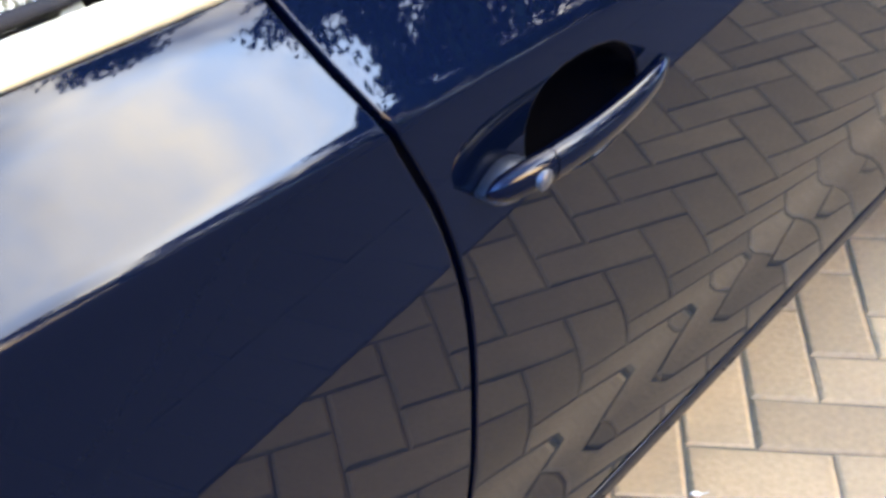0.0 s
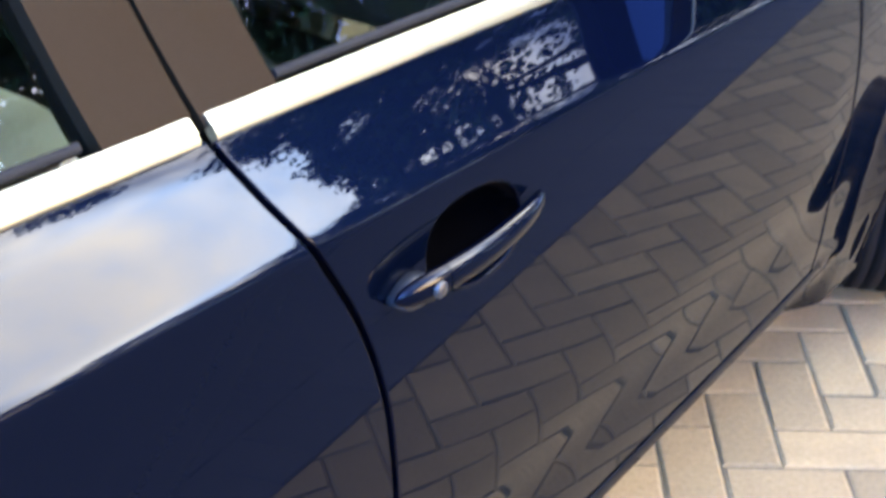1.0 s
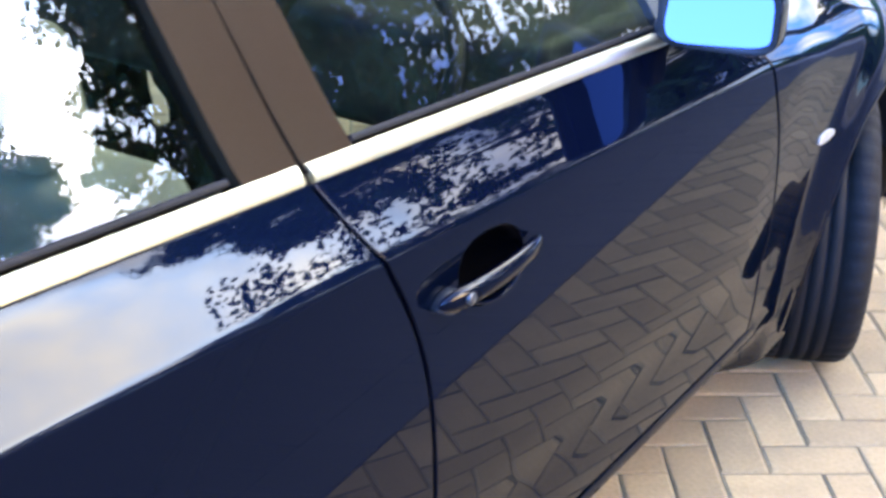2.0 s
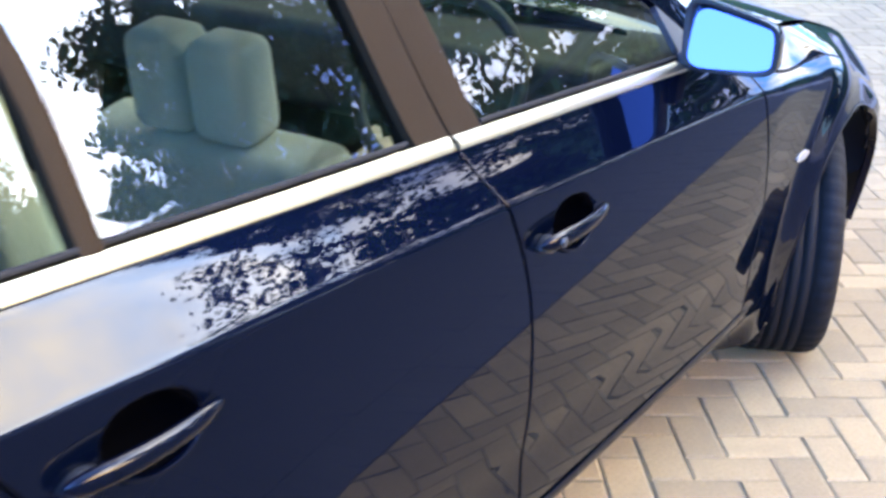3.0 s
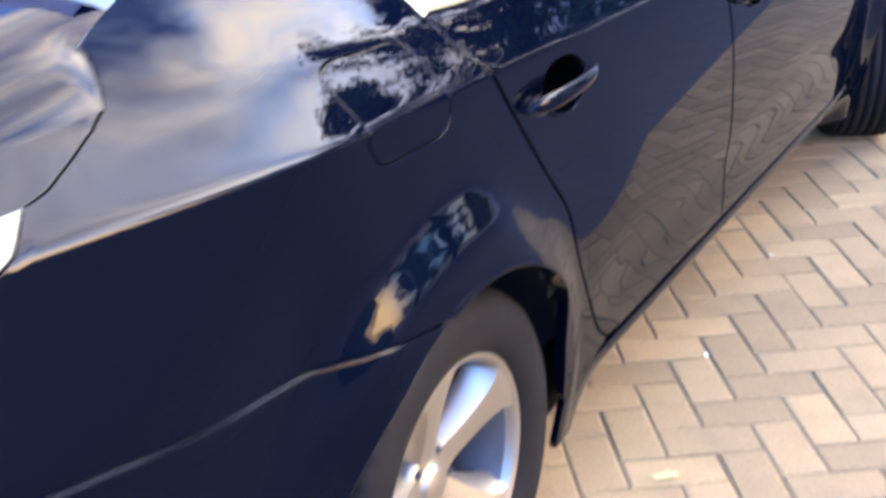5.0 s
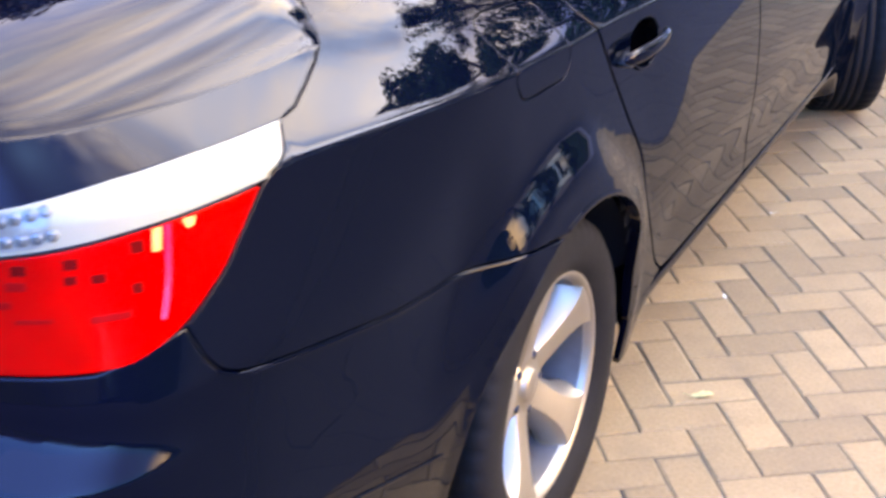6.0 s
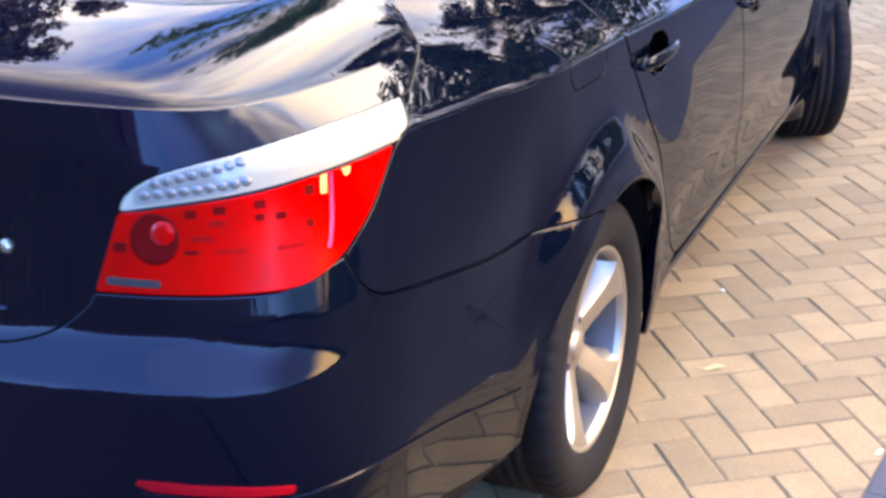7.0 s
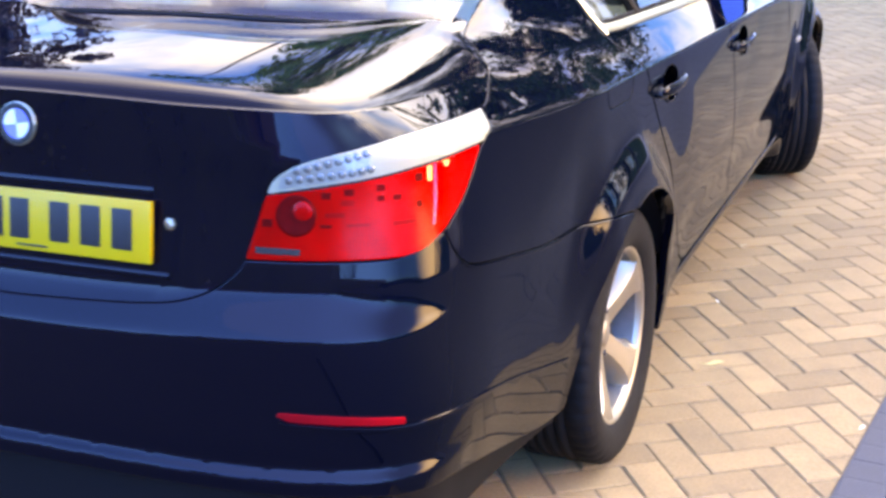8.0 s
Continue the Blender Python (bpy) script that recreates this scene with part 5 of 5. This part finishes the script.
for q in blocks:
    if q in ownset:
        continue
    x, y, turn = q
    me = rng.choice(BLOCKS)
    m = pose(x, y, rng.uniform(-0.0012, 0.0012), rng.uniform(-0.5, 0.5), rng.uniform(-0.5, 0.5), math.degrees(LAT_T) + turn + rng.uniform(-0.5, 0.5))
    base = len(verts)
    verts += [tuple(m @ v.co) for v in me.vertices]
    faces += [tuple(base + k for k in p.vertices) for p in me.polygons]
# blocks cut along the straight edges of the paving
out = Vector((1, -EDGE_K, 0)).normalized()
for x, y, turn in rim_blocks:
    bm = bmesh.new()
    bm.from_mesh(rng.choice(BLOCKS))
    bm.transform(pose(x, y, rng.uniform(-0.0008, 0.0008), 0, 0, math.degrees(LAT_T) + turn))
    for co, no in (((EDGE_X - 0.004, 0, 0), out), ((0, BACK_Y, 0), Vector((0, -1, 0)))):
        bmesh.ops.bisect_plane(bm, geom=bm.verts[:] + bm.edges[:] + bm.faces[:], plane_co=co, plane_no=no, clear_outer=True)
    base = len(verts)
    bm.verts.index_update()
    verts += [tuple(v.co) for v in bm.verts]
    faces += [tuple(base + v.index for v in p.verts) for p in bm.faces]
    bm.free()
tagged(mesh_object("far_blocks", verts, faces, BLOCK, road, smooth=False), kind="stuff")

# ---------------------------------------------------------------- edging, road, planting
edging = thing("edging", "charcoal block edging along the paving", "edging", kind="structure")
mesh_object("edging_bed", [(EDGE_X - 4 * EDGE_K, -4, -0.0012), (EDGE_X - 4 * EDGE_K + 0.42, -4, -0.0012), (EDGE_X + 9.2 * EDGE_K + 0.42, 9.2, -0.0012), (EDGE_X + 9.2 * EDGE_K, 9.2, -0.0012)], [(0, 1, 2, 3)], CHARCOAL, edging)
CB = [block_mesh("edging_block", 0.2019, 0.1019, 40 + k, 0.0) for k in range(3)]
for me in CB:
    me.materials.append(CHARCOAL)
lean_e = math.degrees(math.atan(EDGE_K))
for k in range(-34, 90):
    for row in range(2):
        y = k * 0.102 + (0.051 if row else 0)
        x = EDGE_X + EDGE_K * y + 0.10 + row * 0.202
        ob = new("edging_block", CB[(k + row) % 3])
        ob.parent = edging
        ob.matrix_basis = pose(x, y, 0.0, rng.uniform(-0.4, 0.4), 0, -lean_e)


street = thing("road", "pale grey road beyond the drive", "road", kind="structure")
mesh_object("road_surface", [(-60, 9.2, -0.012), (60, 9.2, -0.012), (60, 13.0, -0.012), (-60, 13.0, -0.012)], [(0, 1, 2, 3)], ROAD, street)


def leaves(bm_verts, bm_faces, centre, radius, count, size, rg, squash=0.8):
    for _ in range(count):
        d = Vector((rg.gauss(0, 1), rg.gauss(0, 1), rg.gauss(0, 1) * squash)).normalized() * radius * rg.uniform(0.25, 1.0) ** 0.5
        p = Vector(centre) + d
        m = Euler((rg.uniform(0, 6.3), rg.uniform(0, 6.3), rg.uniform(0, 6.3))).to_matrix()
        s = size * rg.uniform(0.6, 1.3)
        base = len(bm_verts)
        for q in ((-0.5, 0, 0), (0, -0.32, 0.08), (0.6, 0, 0), (0, 0.32, 0.08)):
            bm_verts.append(tuple(p + m @ (Vector(q) * s)))
        bm_faces.append((base, base + 1, base + 2, base + 3))


def limb(bm, a, b, r0, r1, sides=7):
    a, b = Vector(a), Vector(b)
    ax = (b - a).normalized()
    u = ax.orthogonal().normalized()
    w = ax.cross(u)
    rows = []
    for f in (0, 0.33, 0.66, 1):
        c = a.lerp(b, f)
        r = r0 + (r1 - r0) * f
        rows.append([bm.verts.new(c + u * r * math.cos(2 * math.pi * i / sides) + w * r * math.sin(2 * math.pi * i / sides)) for i in range(sides)])
    for p, q in zip(rows, rows[1:]):
        for i in range(sides):
            bm.faces.new((p[i], p[(i + 1) % sides], q[(i + 1) % sides], q[i]))


def tree(x, y, height, spread, seed, clumps=60, per=60, size=0.13, low=0.3, leaf=None, tall=0.7):
    """A trunk with limbs, and a crown of leafy clumps with gaps between them."""
    rg = random.Random(seed)
    t = thing("tree", {None: "broad leafy green tree beside the drive", PURPLELEAF: "dark copper-leaved tree beyond the drive"}.get(leaf, "open light green tree beyond the drive"), "tree", (0, 0, 0), "trees")
    bm = bmesh.new()
    top = Vector((x + rg.uniform(-0.3, 0.3), y, height * 0.72))
    limb(bm, (x, y, -0.1), top, height * 0.022, height * 0.008, 9)
    verts, faces = [], []
    for k in range(clumps):
        h = low + (1 - low) * rg.random() ** 0.9
        wide = spread * math.sin(math.pi * min(1, max(0.08, (h - low) / (1 - low) * 0.86 + 0.12))) ** tall
        a = rg.uniform(0, 6.28)
        r = wide * rg.uniform(0.1, 1.0)
        c = Vector((x + r * math.cos(a), y + r * math.sin(a), h * height))
        if k % 2 == 0:
            limb(bm, (x, y, height * max(0.18, h * 0.62)), c, height * 0.006, height * 0.0015, 5)
        rad = spread * rg.uniform(0.15, 0.27)
        # twigs carry the leaves in sprays round each clump
        for _ in range(7):
            d = Vector((rg.gauss(0, 1), rg.gauss(0, 1), rg.gauss(0, 0.6))).normalized() * rad * rg.uniform(0.3, 1.0)
            leaves(verts, faces, c + d, rad * rg.uniform(0.3, 0.5), per // 8, size, rg)
        leaves(verts, faces, c, rad * 0.5, per // 10, size * 1.4, rg)
    part("trunk", bm, BARK, t, "brown trunk and limbs")
    mesh_object("crown", verts, faces, leaf or LEAF, t, "dense leaves", smooth=False)
    return t


tree(4.3, 13.8, 12.6, 3.4, 1, 120, 240, 0.12, 0.32)
tree(0.9, 15.0, 12.6, 2.9, 2, 95, 230, 0.13, 0.36)
tree(8.6, 14.4, 10.9, 2.8, 9, 165, 270, 0.115, 0.16)
tree(10.0, 13.1, 10.4, 2.5, 3, 130, 260, 0.12, 0.08)
tree(12.0, 11.0, 10.4, 2.5, 7, 130, 260, 0.12, 0.08)
tree(13.8, 8.4, 10.9, 2.7, 8, 125, 260, 0.12, 0.08)
tree(-6.0, 13.2, 10.8, 3.2, 4, 74, 230, 0.14, 0.10, LIGHTLEAF, 1.2)
tree(-12.5, 12.0, 8.5, 3.0, 5, 160, 340, 0.14, 0.10, PURPLELEAF)


def hedge(name, a, b, height, depth, seed, count):
    """A clipped hedge between two places."""
    rg = random.Random(seed)
    h = thing(name, "dark clipped evergreen hedge at the edge of the drive", "hedge", (0, 0, 0), "hedges")
    a, b = Vector((*a, 0)), Vector((*b, 0))
    along = (b - a)
    side_ = Vector((-along.y, along.x, 0)).normalized()
    bm = bmesh.new()
    n = max(8, int(along.length / 0.8))
    rings = []
    for i in range(n + 1):
        c = a + along * (i / n)
        w = depth * 0.42 * rg.uniform(0.88, 1.08)
        t = height * 0.92 * rg.uniform(0.95, 1.03)
        rings.append([c + side_ * w * u + Vector((0, 0, z * t - 0.08)) for u, z in ((-1, 0), (-1.02, 0.5), (-0.9, 0.92), (-0.5, 1.0), (0.5, 1.0), (0.9, 0.92), (1.02, 0.5), (1, 0))])
    part("hedge_body", loft(rings), LEAF, h, "dense inner growth", False)
    verts, faces = [], []
    for _ in range(count):
        u = rg.random()
        c = a + along * u
        ang = rg.uniform(-0.1, 3.25)
        p = c + side_ * math.cos(ang) * depth * 0.47 + Vector((0, 0, max(0.03, height * min(1, 0.12 + 1.1 * abs(math.sin(ang)) * rg.random() ** 0.4))))
        leaves(verts, faces, p, 0.12, 3, 0.11, rg)
    mesh_object("hedge_leaves", verts, faces, LEAF, h, "small dark leaves", smooth=False)


hedge("hedge", (-16, -13.5), (15, -14.5), 3.2, 1.0, 21, 5200)
hedge("hedge", (13.0, -14), (14.5, 5), 1.6, 1.2, 22, 5200)
hedge("hedge", (-13, 19.5), (15, 19.5), 2.2, 1.0, 23, 4200)


def house(x, y, width, depth, turn, eaves, seed):
    """A brick house with a pitched tiled roof, windows and a door."""
    h = thing("house", "dark brick house with a pitched tiled roof", "house", (0, 0, 0), "houses")
    m = pose(x, y, 0, 0, 0, turn)
    w, d = width / 2, depth / 2
    rows = [(-w + 1.1 + k * (width - 2.2) / 3, z, 1.3, 1.25) for k in range(4) for z in (1.5, 4.1)]
    bm = bmesh.new()
    box(bm, (0, 0, eaves / 2 - 0.04), (width, depth, eaves + 0.08))
    bmesh.ops.transform(bm, matrix=m, verts=bm.verts)
    part("wall", bm, HOUSEWALL, h, "brown brick walls", False)
    bm = bmesh.new()
    ridge = eaves + depth * 0.36
    vs = [bm.verts.new(m @ Vector(q)) for q in ((-w - 0.3, -d - 0.4, eaves - 0.1), (w + 0.3, -d - 0.4, eaves - 0.1), (w + 0.3, d + 0.4, eaves - 0.1), (-w - 0.3, d + 0.4, eaves - 0.1), (-w - 0.3, 0, ridge), (w + 0.3, 0, ridge))]
    for f in ((0, 1, 5, 4), (2, 3, 4, 5), (1, 2, 5), (3, 0, 4), (0, 3, 2, 1)):
        bm.faces.new([vs[i] for i in f])
    part("roof", bm, ROOFTILE, h, "brown tiled roof", False)
    for cx, cz, ww, hh in rows:
        bm = bmesh.new()
        box(bm, (cx, d + 0.02, cz), (ww, 0.10, hh), 0.02)
        bmesh.ops.transform(bm, matrix=m, verts=bm.verts)
        win = part("window", bm, BADGEWHITE, h, "white framed window", False)
        bm = bmesh.new()
        box(bm, (cx - ww * 0.24, d + 0.075, cz), (ww * 0.42, 0.02, hh * 0.86))
        box(bm, (cx + ww * 0.24, d + 0.075, cz), (ww * 0.42, 0.02, hh * 0.86))
        bmesh.ops.transform(bm, matrix=m, verts=bm.verts)
        part("pane", bm, SEAL, win, "dark glass", False)


house(-2.0, -24.0, 15, 8, 0, 5.2, 1)
house(-22.0, 2.0, 14, 8, -90, 5.2, 3)



def fallen_leaf(x, y, turn, size, label, mat, seed):
    rg = random.Random(seed)
    leaf = thing("fallen_leaf", label, "leaf", (x, y, 0.002), "fallen leaves")
    v, f = [], []
    curl = rg.uniform(0.6, 1.2)
    for i in range(13):
        for j in range(7):
            a, b = i / 12 - 0.5, j / 6 - 0.5
            w = math.cos(a * math.pi) * (0.42 + 0.08 * math.sin(a * 19 + seed))
            v.append((a * size, b * w * size * 0.95, 0.003 + size * curl * (0.20 * abs(b) * w + 0.07 * math.sin(a * 6))))
    for i in range(12):
        for j in range(6):
            k = i * 7 + j
            f.append((k, k + 7, k + 8, k + 1))
    mesh_object("blade", v, f, mat, leaf)
    bm = bmesh.new()
    limb(bm, (-0.5 * size, 0, 0.003), (-0.78 * size, 0.06 * size, 0.006), 0.0007, 0.0005, 5)
    part("stalk", bm, mat, leaf)
    leaf.rotation_euler = (0, 0, turn)


fallen_leaf(0.994, 0.653, 0.5, 0.058, "small curled yellow leaf lying on the paving", DRYLEAF, 1)
fallen_leaf(0.897, 1.172, 2.1, 0.026, "tiny pale leaf fragment lying on the paving", PALELEAF, 2)
fallen_leaf(1.448, 0.352, 1.2, 0.030, "tiny pale leaf fragment at the edge of the paving", PALELEAF, 3)
fallen_leaf(0.864, 1.783, 3.9, 0.020, "tiny pale leaf fragment lying on the paving", PALELEAF, 4)
